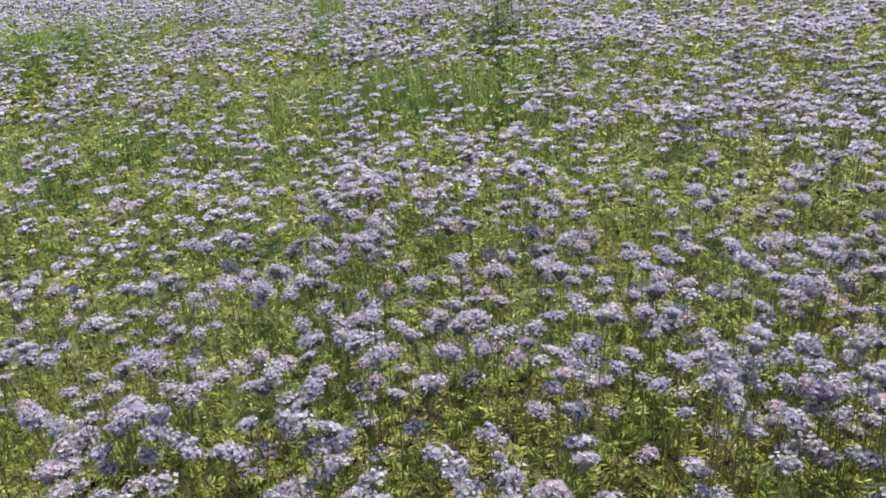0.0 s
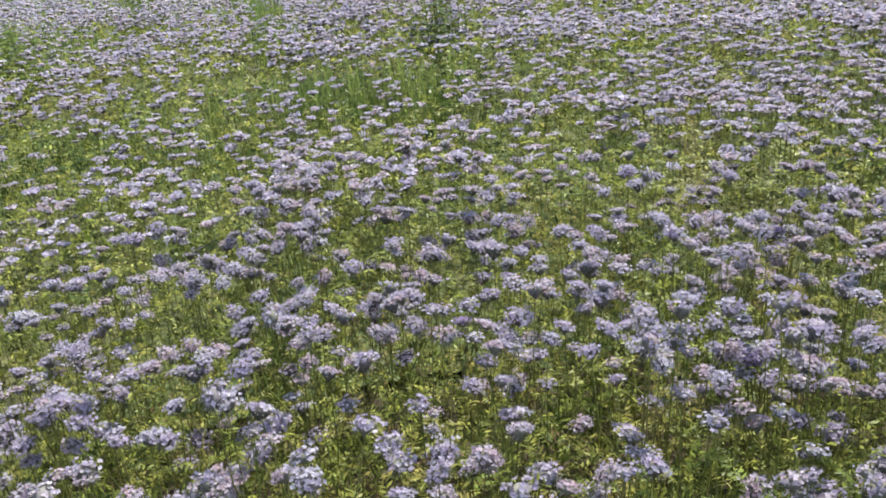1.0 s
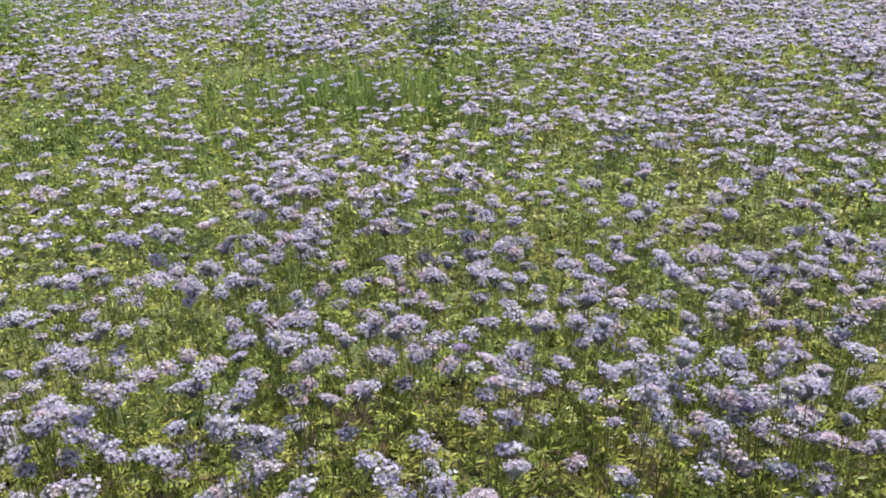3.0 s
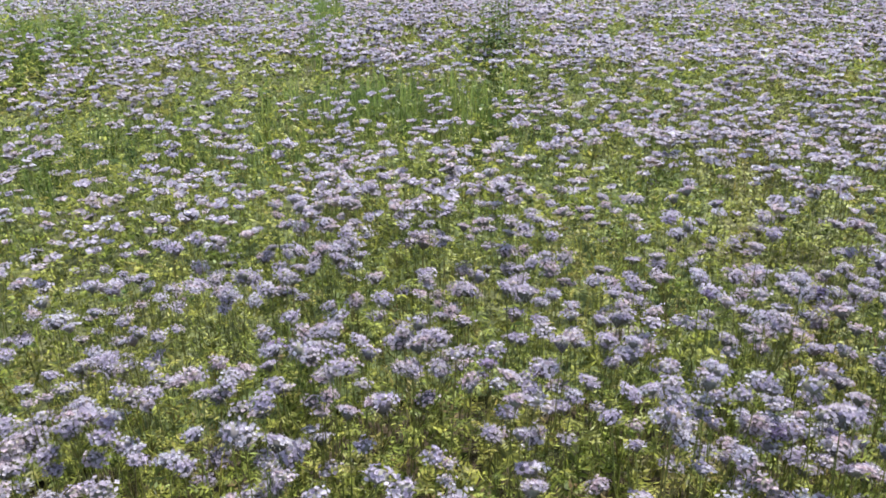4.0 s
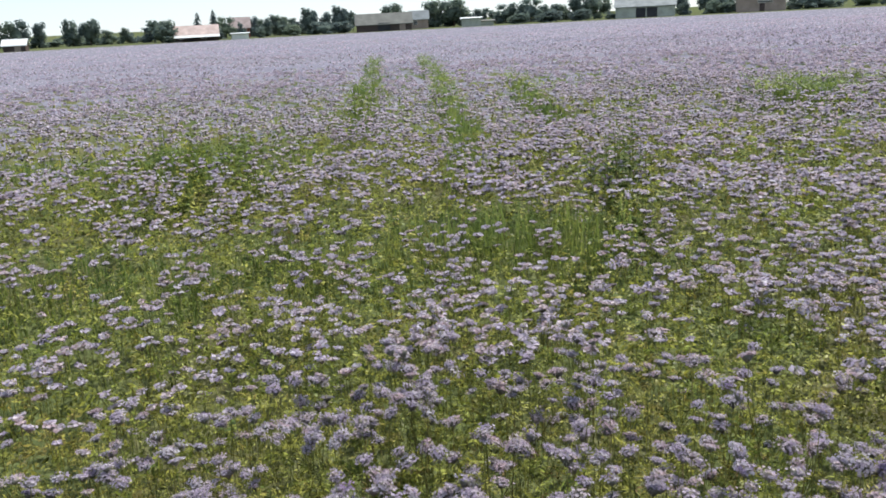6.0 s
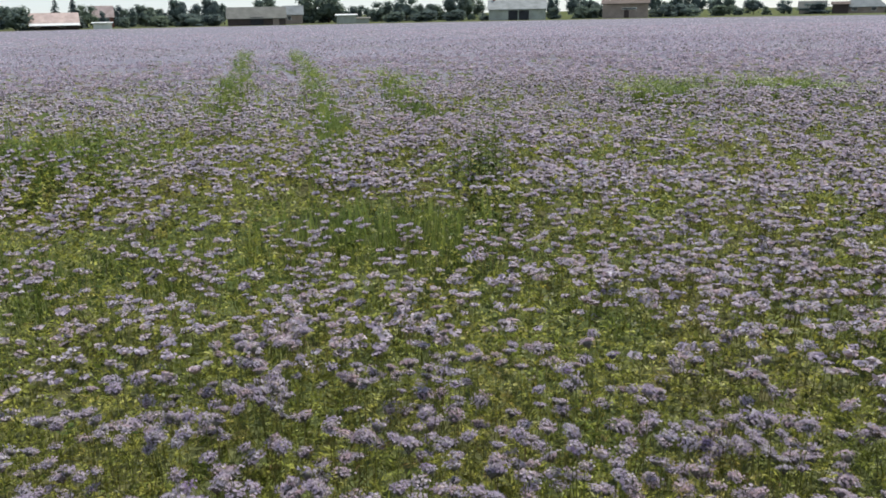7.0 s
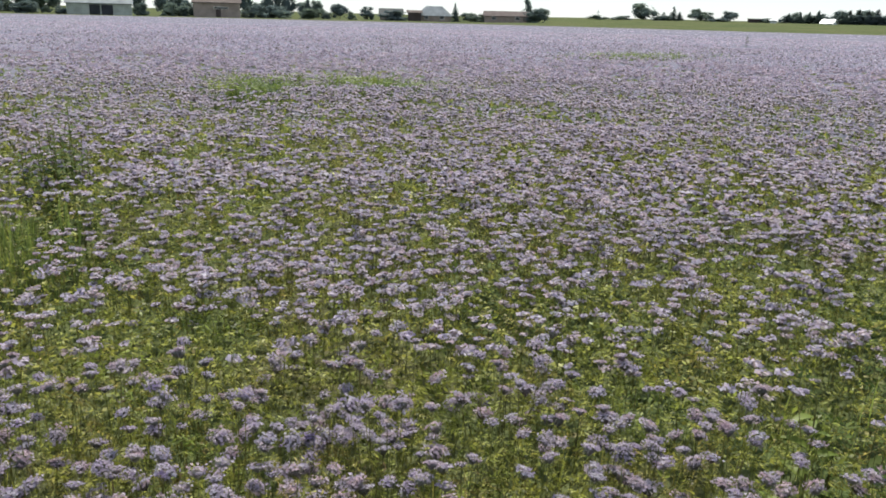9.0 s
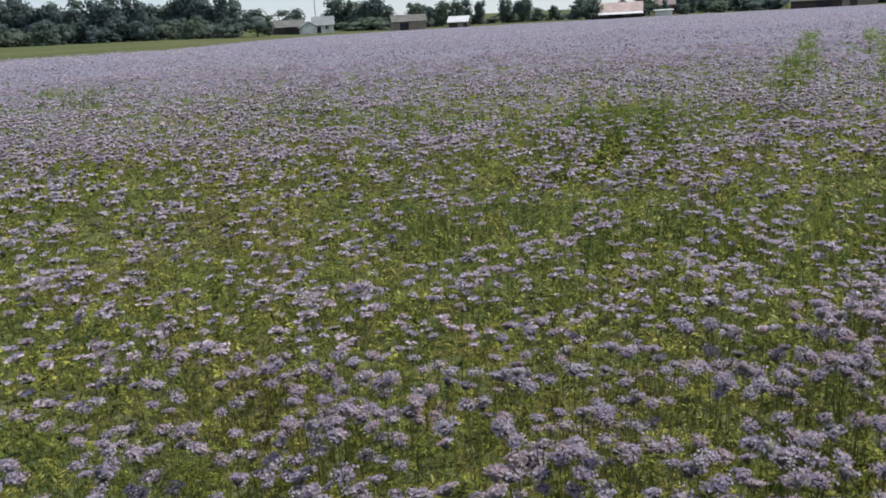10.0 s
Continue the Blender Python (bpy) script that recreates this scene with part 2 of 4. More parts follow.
def weedy(x, y):
    """0 in full bloom, 1 where only green grows."""
    x, y = np.asarray(x, float), np.asarray(y, float)
    wob = 0.55 + 0.9 * smooth_noise(x, y, 0.45, 3)
    out = np.zeros_like(x)
    for cx, cy, rx, ry, s in PATCHES:
        d = np.hypot((x - cx) / rx, (y - cy) / ry) * wob
        out = np.maximum(out, s * np.clip(1.35 - 1.2 * d, 0, 1))
    for line in TRACKS:
        for (ax, ay), (bx, by) in zip(line, line[1:]):
            t = np.clip(((x - ax) * (bx - ax) + (y - ay) * (by - ay)) / ((bx - ax) ** 2 + (by - ay) ** 2), 0, 1)
            d = np.hypot(x - ax - t * (bx - ax), y - ay - t * (by - ay)) / 0.26 * wob
            fade = np.clip((y - 4.8) / 2, 0.15, 1) * np.clip((30 - y) / 8, 0, 1)
            out = np.maximum(out, 0.52 * fade * np.clip(1.45 - 1.2 * d, 0, 1))
    return out


def bloom(x, y):
    """How thickly heads stand, about 1 in the open field."""
    return (1 - weedy(x, y)) * (0.47 + 1.0 * smooth_noise(x, y, 0.33, 11)) * (0.7 + 0.6 * smooth_noise(x, y, 1.7, 12)) * np.clip(1 + 0.13 * np.asarray(x), 0.75, 1.4) + 0.5 * (1 - weedy(x, y)) * np.exp(-(np.square(np.asarray(x) - 0.4) + np.square(np.asarray(y) - 1.2)) / 0.5)


def top(x, y):
    """Height of the bloom."""
    return 0.735 + 0.13 * smooth_noise(x, y, 1.1, 21) + 0.03 * smooth_noise(x, y, 0.3, 22)


EDGE_AZ = [-110, -75, -60, -47, -38, -30, 0, 30, 42, 47, 52, 56, 66, 80, 110]
EDGE_R = [150, 140, 128, 118, 122, 126, 130, 128, 120, 112, 84, 66, 62, 58, 55]


def edge(az):
    """Distance of the field's far edge by the bearing in degrees left of +y."""
    return np.interp(az, EDGE_AZ, EDGE_R)


def ground_z(x, y):
    az = np.degrees(np.arctan2(-np.asarray(x, float), y))
    r = np.hypot(x, y)
    e = np.where(np.abs(az) < 112, edge(az), 60) + 8
    slope = np.interp(az, [-180, -120, -60, -36, -26, 26, 40, 50, 66, 120, 180], [0, 0.004, 0.0125, 0.0115, 0.005, 0.003, 0.004, 0.012, 0.0155, 0.004, 0])
    rise = np.clip(r - e, 0, 230) * slope
    hill = np.clip(r - 420, 0, 600) * np.interp(az, [-180, -60, -20, 20, 30, 45, 60, 120, 180], [0.002, 0.003, 0.003, 0.006, 0.013, 0.014, 0.006, 0.003, 0.002])
    return rise + hill


def polar(az, r):
    a = np.radians(az)
    return EYE[0] - np.sin(a) * r, EYE[1] + np.cos(a) * r


def sector(r0, r1, per_m2, az0=-70, az1=74, seed=0):
    g = np.random.default_rng(seed)
    n = int(per_m2 * 0.5 * math.radians(az1 - az0) * (r1 * r1 - r0 * r0))
    r = np.sqrt(g.uniform(r0 * r0, r1 * r1, n))
    return *polar(g.uniform(az0, az1, n), r), r, g


# ---- ground ----
def radial_sheet(name, radii, azs, height, mats, pick=None):
    v = [(*polar(a, r), 0) for r in radii for a in azs]
    v = np.array(v)
    v[:, 2] = height(v[:, 0], v[:, 1])
    na = len(azs)
    f = []
    for i in range(len(radii) - 1):
        for j in range(na - 1):
            p = i * na + j
            f += [(p, p + na, p + na + 1)] if radii[i] == 0 else [(p, p + na, p + na + 1), (p, p + na + 1, p + 1)]
    f = np.array(f)[:, ::-1]
    index = None
    if pick:
        c = v[f].mean(1)
        index = pick(c[:, 0], c[:, 1])
    return new(name, tri_mesh(name, v, f, mats, index))


def in_field(x, y):
    az = np.degrees(np.arctan2(-x, y))
    return (np.abs(az) < 91) & (np.hypot(x, y) < edge(az))


RADII = [0.0, 0.5, 1, 2, 4, 7, 12, 20, 32, 45, 55, 60, 66, 74, 84, 95, 105, 112, 118, 124, 130, 138, 150, 170, 200, 240, 290, 350, 420, 520, 680, 900, 1200, 1800, 3000]
ground = radial_sheet("ground", RADII, np.linspace(-180, 180, 145), ground_z, [SOIL, MEADOW],
    lambda x, y: np.where(in_field(x, y), 0, 1))
tagged(ground, "dry brown soil under the crop and light green meadow beyond", "ground", kind="structure")


# ---- plant pieces: templates are (vertices, triangles, material index) ----
# materials of the crop: 0 petals, 1 calyx, 2 stem, 3 leaf, 4 dry leaf
CROP = [PETAL, CALYX, STEM, LEAF, DRY]


def basis(n):
    n = np.asarray(n, float) / np.linalg.norm(n)
    u = np.cross(n, (0.31, 0.87, 0.38))
    u /= np.linalg.norm(u)
    return n, u, np.cross(n, u)


def head_template(seed, florets, radius, petals, stamens, spikes, flat=0.55):
    """A dome of small bells with long stamens, over a furry dark calyx, 1 unit = 1 m."""
    g = np.random.default_rng(seed)
    s = Soup()
    fine = florets > 14
    lobes = [(g.uniform(0, 2 * math.pi), (g.uniform(0.3, 0.65) if fine else g.uniform(0.2, 0.5)) * radius) for _ in range(3)]
    for k in range(florets):
        h = 1 - (0.88 if fine else 0.78 if florets > 9 else 0.62) * (k + 0.5) / florets
        a = k * 2.39996 + g.normal(0, 0.25)
        w = math.sqrt(max(0.0, 1 - h * h))
        d = np.array([math.cos(a) * w, math.sin(a) * w, h * flat + 0.08])
        la, lr = lobes[k % 3]
        c = d * radius * g.uniform(0.72, 1.02) + np.array([math.cos(la), math.sin(la), g.uniform(-0.15, 0.2)]) * lr * 0.5
        n, u, v = basis(d + g.normal(0, 0.38 if fine else 0.5, 3) + (0, 0, 0.2 if fine else 0.05))
        r = radius * (g.uniform(0.15, 0.23) if fine else g.uniform(0.27, 0.39) * math.sqrt(9 / max(florets, 4)))
        turn = g.uniform(0, 6.3)
        if fine:      # a bell of five lobes
            ring = [c - n * r * 0.45]
            for p in range(petals):
                b = turn + p * 2 * math.pi / petals
                ring.append(c + (u * math.cos(b) + v * math.sin(b)) * r * g.uniform(0.85, 1.2) + n * r * g.uniform(0.1, 0.6))
            s.add(ring, [(0, 1 + p, 1 + (p + 1) % petals) for p in range(petals)], 0)
        else:
            s.add([c + (u * math.cos(turn + q) + v * math.sin(turn + q)) * r * g.uniform(0.9, 1.4) + n * r * g.uniform(-0.3, 0.3) for q in (0, 1.6, 3.1, 4.7)], [(0, 1, 2), (0, 2, 3)], 0)
        for _ in range(stamens):
            b = g.uniform(0, 6.3)
            tip = c + n * r * g.uniform(1.3, 2.5) + (u * math.cos(b) + v * math.sin(b)) * r * 1.0
            side = np.cross(n, tip - c)
            side = side / np.linalg.norm(side) * radius * 0.016
            s.add([c - side, c + side, tip], [(0, 1, 2)], 0)
    # the calyx: a bowl under the bells
    k = 7 if fine else 4 if spikes else 3
    turn = g.uniform(0, 6.3)
    rings = [(0.72, 0.08), (0.46, -0.45)] if fine else [(0.78, 0.10)]
    v = [(math.cos(a + turn) * radius * w, math.sin(a + turn) * radius * w, radius * z) for w, z in rings for a in np.arange(k) * 2 * math.pi / k]
    v += [(0, 0, -radius * (1.0 if fine else 0.75)), (0, 0, radius * 0.28)]
    low, high, last = len(v) - 2, len(v) - 1, (len(rings) - 1) * k
    f = [(high, i, (i + 1) % k) for i in range(k)] if fine else []
    for i in range(k):
        q = (i + 1) % k
        if fine:
            f += [(i, k + i, k + q), (i, k + q, q)]
        f.append((last + i, low, last + q))
    s.add(v, f, 1)
    for _ in range(spikes):
        a, h = g.uniform(0, 6.3), g.uniform(-0.75, 0.15)
        w = 0.80 + 0.45 * h
        c = np.array([math.cos(a) * w * radius * 0.8, math.sin(a) * w * radius * 0.8, h * radius])
        o = np.array([math.cos(a), math.sin(a), -0.2 + g.normal(0, 0.4)]) * radius * g.uniform(0.3, 0.65)
        side = np.array([-math.sin(a), math.cos(a), 0]) * radius * 0.05
        s.add([c - side, c + side, c + o], [(0, 1, 2)], 1)
    return s.arrays()


def tuft_template(seed, radius, petals, under, up=0.5, loose=1.0):
    """A far head: loose petals in a flat dome, and a few dark hairs below."""
    g = np.random.default_rng(seed)
    s = Soup()
    for k in range(petals + under):
        low = k >= petals
        a = k * 2.4 + g.uniform(-0.5, 0.5)
        c = np.array([math.cos(a), math.sin(a), 0]) * radius * (0.25 if low else g.uniform(0.3, 0.6)) + (0, 0, (-0.45 if low else g.uniform(-0.1, 0.35)) * radius)
        n, u, v = basis(g.normal(0, loose, 3) + (0, 0, up))
        e = radius * g.uniform(0.55, 0.85)
        t = g.uniform(0, 6.3)
        s.add([c + (u * math.cos(t + q) + v * math.sin(t + q)) * e for q in (0, 2.1, 4.2)], [(0, 1, 2)], 1 if low else 0)
    return s.arrays()


def leaf_template(seed, pairs, length, teeth, mat=3):
    """A feather-like leaf that arches out along +x."""
    g = np.random.default_rng(seed)
    s = Soup()
    arch = g.uniform(0.25, 0.7)
    spine = lambda t: np.array([t * length, 0.0, length * (0.75 * t - arch * 1.5 * t * t)])
    w = length * 0.018
    steps = 4 if teeth else 2
    for a, b in zip(np.linspace(0, 0.85, steps), np.linspace(1.1 / steps, 1.0, steps)):
        p, q = spine(a), spine(b)
        s.add([p + (0, -w, 0), p + (0, w, 0), q], [(0, 1, 2)], mat)
    for k in range(pairs):
        t = 0.16 + 0.84 * k / pairs
        size = length * 0.36 * math.sin(math.pi * (0.22 + 0.70 * t)) * g.uniform(0.8, 1.15)
        for side in (-1, 1):
            p = spine(t)
            fwd = np.array([0.55 + 0.2 * g.random(), side, g.normal(0, 0.25)])
            fwd /= np.linalg.norm(fwd)
            cross = np.array([fwd[1], -fwd[0], g.normal(0, 0.3)]) * -side
            tip, wd = p + fwd * size, size * (0.115 if pairs > 3 else 0.17)
            if teeth:
                m1, m2 = p + fwd * size * 0.45, p + fwd * size * 0.8
                s.add([p, m1 + cross * wd, m1 - cross * wd, m2 + cross * wd * 1.2, m2 - cross * wd * 1.1, tip],
                      [(0, 2, 1), (1, 2, 5), (1, 5, 3), (2, 4, 5)], mat)
            else:
                m1 = p + fwd * size * 0.5
                s.add([p, m1 + cross * wd * 1.3, tip, m1 - cross * wd * 1.3], [(0, 3, 2), (0, 2, 1)], mat)
    return s.arrays()


def blade_template(seed, n, height, width, mat, spread=0.35):
    """A tuft of upright narrow blades."""
    g = np.random.default_rng(seed)
    s = Soup()
    for _ in range(n):
        a, h = g.uniform(0, 6.3), height * g.uniform(0.55, 1.05)
        b = np.array([g.normal(0, 0.02), g.normal(0, 0.02), 0])
        lean = np.array([math.cos(a), math.sin(a), 0]) * h * g.uniform(0.05, spread)
        side = np.array([-math.sin(a), math.cos(a), 0]) * width
        m = b + lean * 0.35 + (0, 0, h * 0.6)
        t = b + lean + (0, 0, h)
        s.add([b - side * 0.6, b + side * 0.6, m + side, m - side, t], [(0, 1, 2), (0, 2, 3), (3, 2, 4)], mat)
    return s.arrays()


def tube(s, pts, radii, sides, mat):
    pts = np.asarray(pts, float)
    rings = []
    for i, p in enumerate(pts):
        d = pts[min(i + 1, len(pts) - 1)] - pts[max(i - 1, 0)]
        n, u, v = basis(d)
        rings += [p + (u * math.cos(a) + v * math.sin(a)) * radii[i] for a in np.arange(sides) * 2 * math.pi / sides]
    f = []
    for i in range(len(pts) - 1):
        for j in range(sides):
            a, b = i * sides + j, i * sides + (j + 1) % sides
            f += [(a, b, b + sides), (a, b + sides, a + sides)]
    s.add(rings, f, mat)


# ---- the crop close by: single plants ----
HEADS = [tri_mesh("flower_head", *head_template(40 + k, 42 + 4 * (k % 3), 0.0225, 4, 4, 34)[:2], CROP, head_template(40 + k, 42 + 4 * (k % 3), 0.0225, 4, 4, 34)[2]) for k in range(5)]
FADED = [tri_mesh("faded_head", *head_template(60 + k, 18, 0.021, 4, 4, 60)[:2], CROP, head_template(60 + k, 18, 0.021, 4, 4, 60)[2]) for k in range(2)]
LEAVES = [tri_mesh("leaf", *leaf_template(50 + k, 10, 0.068 + 0.01 * k, True)[:2], CROP, leaf_template(50 + k, 10, 0.068 + 0.01 * k, True)[2]) for k in range(4)]


def phacelia_plant(seed):
    g = np.random.default_rng(seed)
    root = tagged(new("phacelia_plant"), "flowering phacelia plant with lavender heads and ferny green leaves", "flower", "flowers of the near field", "thing")
    s = Soup()
    lean = g.normal(0, 0.05, 2)
    fork = np.array([lean[0], lean[1], g.uniform(0.50, 0.60)])
    mid = np.array([lean[0] * 0.3, lean[1] * 0.3, fork[2] * 0.5])
    tube(s, [(0, 0, -0.01), mid, fork], [0.0028, 0.0023, 0.0017], 4, 2)
    n = [3, 4, 5, 4, 3, 5, 2, 4, 5][seed % 9]
    tips = []
    for k in range(n):
        a = g.uniform(0, 6.3) if k else g.uniform(0, 6.3)
        reach = g.uniform(0.04, 0.12) * (1 if k else 0.3)
        tip = fork + np.array([math.cos(a) * reach, math.sin(a) * reach, g.uniform(0.17, 0.25) - (0.04 * k / n)])
        bend = fork * 0.45 + tip * 0.55 + np.array([math.cos(a) * reach * 0.3, math.sin(a) * reach * 0.3, -0.01])
        tube(s, [fork, bend, tip], [0.0015, 0.0012, 0.001], 3, 2)
        tips.append((tip, a))
    part("stem", s.mesh("stem", CROP), root, "thin green-brown branching stem")
    for k, (tip, a) in enumerate(tips):
        old = g.random() < 0.22
        mesh = FADED[k % 2] if old else HEADS[int(g.integers(5))]
        size = g.uniform(0.7, 1.15)
        m = Matrix.LocRotScale(Vector(tip) + Vector((0, 0, 0.012)), Euler((*np.clip(g.normal(0, 0.22, 2), -0.38, 0.38), g.uniform(0, 6.3))), Vector((size, size, size * g.uniform(0.55, 0.82))))
        part("flower_head", mesh, root, "going over, brownish and sparse" if old else "lavender-blue domed flower head", m)
    for k in range(int(g.integers(5, 7))):
        t = g.uniform(0.3, 0.98)
        p = mid * (1 - t) + fork * t + np.array([0, 0, g.uniform(-0.06, 0.05)])
        m = Matrix.LocRotScale(Vector(p), Euler((g.normal(0, 0.3), g.normal(-0.15, 0.25), g.uniform(0, 6.3))), Vector((g.uniform(0.7, 1.15),) * 3))
        part("leaf", LEAVES[int(g.integers(4))], root, "", m)
    return root


NEAR = 2.3
gx, gy, gr, g = sector(0.8, NEAR, 230, seed=101)
keep = g.random(len(gx)) < np.clip(bloom(gx, gy), 0, 1.3) / 1.3
spots = []
for x, y in zip(gx[keep], gy[keep]):
    if all((x - a) ** 2 + (y - b) ** 2 > 0.075 ** 2 for a, b in spots):
        spots.append((x, y))
spots = spots[:300]
plants = [phacelia_plant(200 + k) for k in range(9)]
for k, (x, y) in enumerate(spots):
    h = float(top(x, y)) / 0.79 * g.uniform(0.9, 1.06)
    m = Matrix.LocRotScale(Vector((x, y, 0)), Euler((0, 0, g.uniform(0, 6.3))), Vector((1, 1, h)))
    if k < len(plants):
        plants[k].matrix_basis = m
    else:
        copy_thing(plants[k % len(plants)], m)


def field_piece(name, soup, label, mats=CROP):
    return tagged(new(name, soup.mesh(name, mats)), label, "flowers", kind="stuff")


# ---- low leaves between the near plants ----
s = Soup()
for k in range(4):
    x, y, r, g = sector(0.62, NEAR + 0.15, 620, seed=120 + k)
    ok = g.random(len(x)) > 0.5 * weedy(x, y)
    x, y = x[ok], y[ok]
    n = len(x)
    h = top(x, y)
    z = h - 0.07 - 0.42 * g.random(n) ** 1.3
    scatter(s, leaf_template(130 + k, 5, 0.046, False), x, y, z, g.uniform(0, 6.3, n), g.uniform(0.7, 1.25, n), g.normal(0, 0.7, n), g.uniform(0, 6.3, n))
x, y, r, g = sector(0.62, NEAR, 60, seed=129)
scatter(s, leaf_template(139, 4, 0.075, False, 4), x, y, top(x, y) - g.uniform(0.2, 0.5, len(x)), g.uniform(0, 6.3, len(x)), g.uniform(0.6, 1.1, len(x)), g.normal(0, 0.5, len(x)), g.uniform(0, 6.3, len(x)))
# bare stalks
stalk = Soup()
tube(stalk, [(0, 0, 0), (0.01, 0, 0.3), (0, 0.01, 0.62)], [0.0018, 0.0015, 0.001], 3, 2)
x, y, r, g = sector(0.8, NEAR + 1.0, 28, seed=128)
scatter(s, stalk.arrays(), x, y, np.zeros(len(x)), g.uniform(0, 6.3, len(x)), g.uniform(0.85, 1.2, len(x)), g.normal(0, 0.08, len(x)), g.uniform(0, 6.3, len(x)))
x, y, r, g = sector(0.65, NEAR + 0.1, 130, seed=127)
n = len(x)
scatter(s, blade_template(138, 2, 0.24, 0.0011, 3, 0.3), x, y, top(x, y) - 0.32 + g.normal(0, 0.05, n), g.uniform(0, 6.3, n), g.uniform(0.6, 1.1, n), g.normal(0, 0.12, n), g.uniform(0, 6.3, n))
field_piece("crop_leaves", s, "dense ferny green leaves and stalks under the flower heads")


# ---- the crop further off ----
def heads_and_stems(s, templates, r0, r1, per_m2, seed, stem_len, size=(0.6, 1.05), sides=3, clump=4, spread=0.05, squash=(0.6, 0.95), az=None):
    """Heads in small groups, as the branches of one plant carry them."""
    for k, tpl in enumerate(templates):
        x, y, r, g = sector(r0, r1, per_m2 / len(templates) / clump * 1.6, *(az or (-70, 74)), seed=seed + k)
        ok = g.random(len(x)) < np.clip(bloom(x, y), 0, 1.6) / 1.6
        x, y = np.repeat(x[ok], clump), np.repeat(y[ok], clump)
        n = len(x)
        x, y = x + g.normal(0, spread, n), y + g.normal(0, spread, n)
        z = np.repeat(g.normal(0, 0.03, n // clump), clump) + top(x, y) + g.normal(0, 0.014, n) - 0.10 * (g.random(n) < 0.15)
        scatter(s, tpl, x, y, z, g.uniform(0, 6.3, n), g.uniform(*size, n), np.clip(g.normal(0, 0.2, n), -0.4, 0.4), g.uniform(0, 6.3, n), stretch=g.uniform(*squash, n))
        if stem_len:
            st = Soup()
            if sides > 2:
                tube(st, [(0, 0, -stem_len), (0, 0, 0)], [0.0013, 0.001], sides, 2)
            else:
                st.add([(-0.0025, 0, -stem_len), (0.0025, 0, -stem_len), (0, 0, 0)], [(0, 1, 2)], 2)
            scatter(s, st.arrays(), x, y, z - 0.012, g.uniform(0, 6.3, n), np.ones(n), g.normal(0, 0.12, n), g.uniform(0, 6.3, n))


def leaves(s, templates, r0, r1, per_m2, seed, low, size, drop=0.0):
    for k, tpl in enumerate(templates):
        x, y, r, g = sector(r0, r1, per_m2 / len(templates), seed=seed + k)
        w = weedy(x, y)
        ok = g.random(len(x)) > 0.7 * w
        x, y, w = x[ok], y[ok], w[ok]
        n = len(x)
        z = top(x, y) - 0.06 - drop - low * g.random(n) ** 1.3 + 0.04 * w
        scatter(s, tpl, x, y, z, g.uniform(0, 6.3, n), g.uniform(*size, n), g.normal(0, 0.75, n), g.uniform(0, 6.3, n))


s = Soup()
mid_heads = [head_template(70 + k, 14, 0.0235, 3, 0, 8) for k in range(4)]
heads_and_stems(s, [head_template(66 + k, 26, 0.0215, 4, 2, 20) for k in range(4)], 0.85, NEAR, 76, 290, 0.2, size=(0.6, 1.05), clump=3, squash=(0.5, 0.75))
heads_and_stems(s, [head_template(62 + k, 30, 0.0225, 4, 2, 20) for k in range(3)], 0.85, 1.6, 48, 280, 0.2, size=(0.7, 1.1), clump=3, squash=(0.5, 0.75))
heads_and_stems(s, mid_heads, NEAR - 0.05, 4.6, 235, 300, 0.11, size=(0.7, 1.2), spread=0.04, squash=(0.45, 0.75))
leaves(s, [leaf_template(80 + k, 3, 0.062, False) for k in range(3)], NEAR, 4.6, 1200, 320, 0.30, (0.7, 1.3))
leaves(s, [blade_template(88, 2, 0.22, 0.0016, 3, 0.3)], NEAR, 4.6, 90, 330, 0.2, (0.7, 1.2), 0.24)
field_piece("flower_field", s, "lavender phacelia in full bloom over green leaves")

s = Soup()
mid_heads = [head_template(90 + k, 6, 0.0245, 3, 0, 0) for k in range(4)]
heads_and_stems(s, mid_heads, 4.55, 8.5, 255, 340, 0.06, size=(0.75, 1.3), sides=2, spread=0.04, squash=(0.45, 0.75))
leaves(s, [leaf_template(85 + k, 2, 0.095, False) for k in range(3)], 4.55, 8.5, 480, 360, 0.22, (0.7, 1.4))
field_piece("flower_field", s, "lavender phacelia in full bloom over green leaves")

s = Soup()
heads_and_stems(s, [head_template(94 + k, 3, 0.027, 3, 0, 0) for k in range(4)], 8.45, 14, 175, 380, 0, size=(0.8, 1.3), spread=0.045, squash=(0.5, 0.8))
heads_and_stems(s, [tuft_template(100 + k, 0.036, 5, 1 + k % 2) for k in range(3)], 13.9, 22, 80, 390, 0, size=(0.7, 1.25), squash=(0.5, 0.8))
leaves(s, [blade_template(110 + k, 1, 0.10, 0.009, 3, 1.6) for k in range(3)], 8.4, 22, 70, 400, 0.16, (0.7, 1.2), 0.10)
field_piece("flower_field", s, "distant lavender phacelia in full bloom")

s = Soup()
heads_and_stems(s, [tuft_template(104 + k, 0.040, 2, k % 2, 0.8, 0.6) for k in range(3)], 21.8, 38, 50, 420, 0, size=(0.7, 1.3), clump=2, spread=0.08)
field_piece("flower_field", s, "distant lavender phacelia in full bloom")

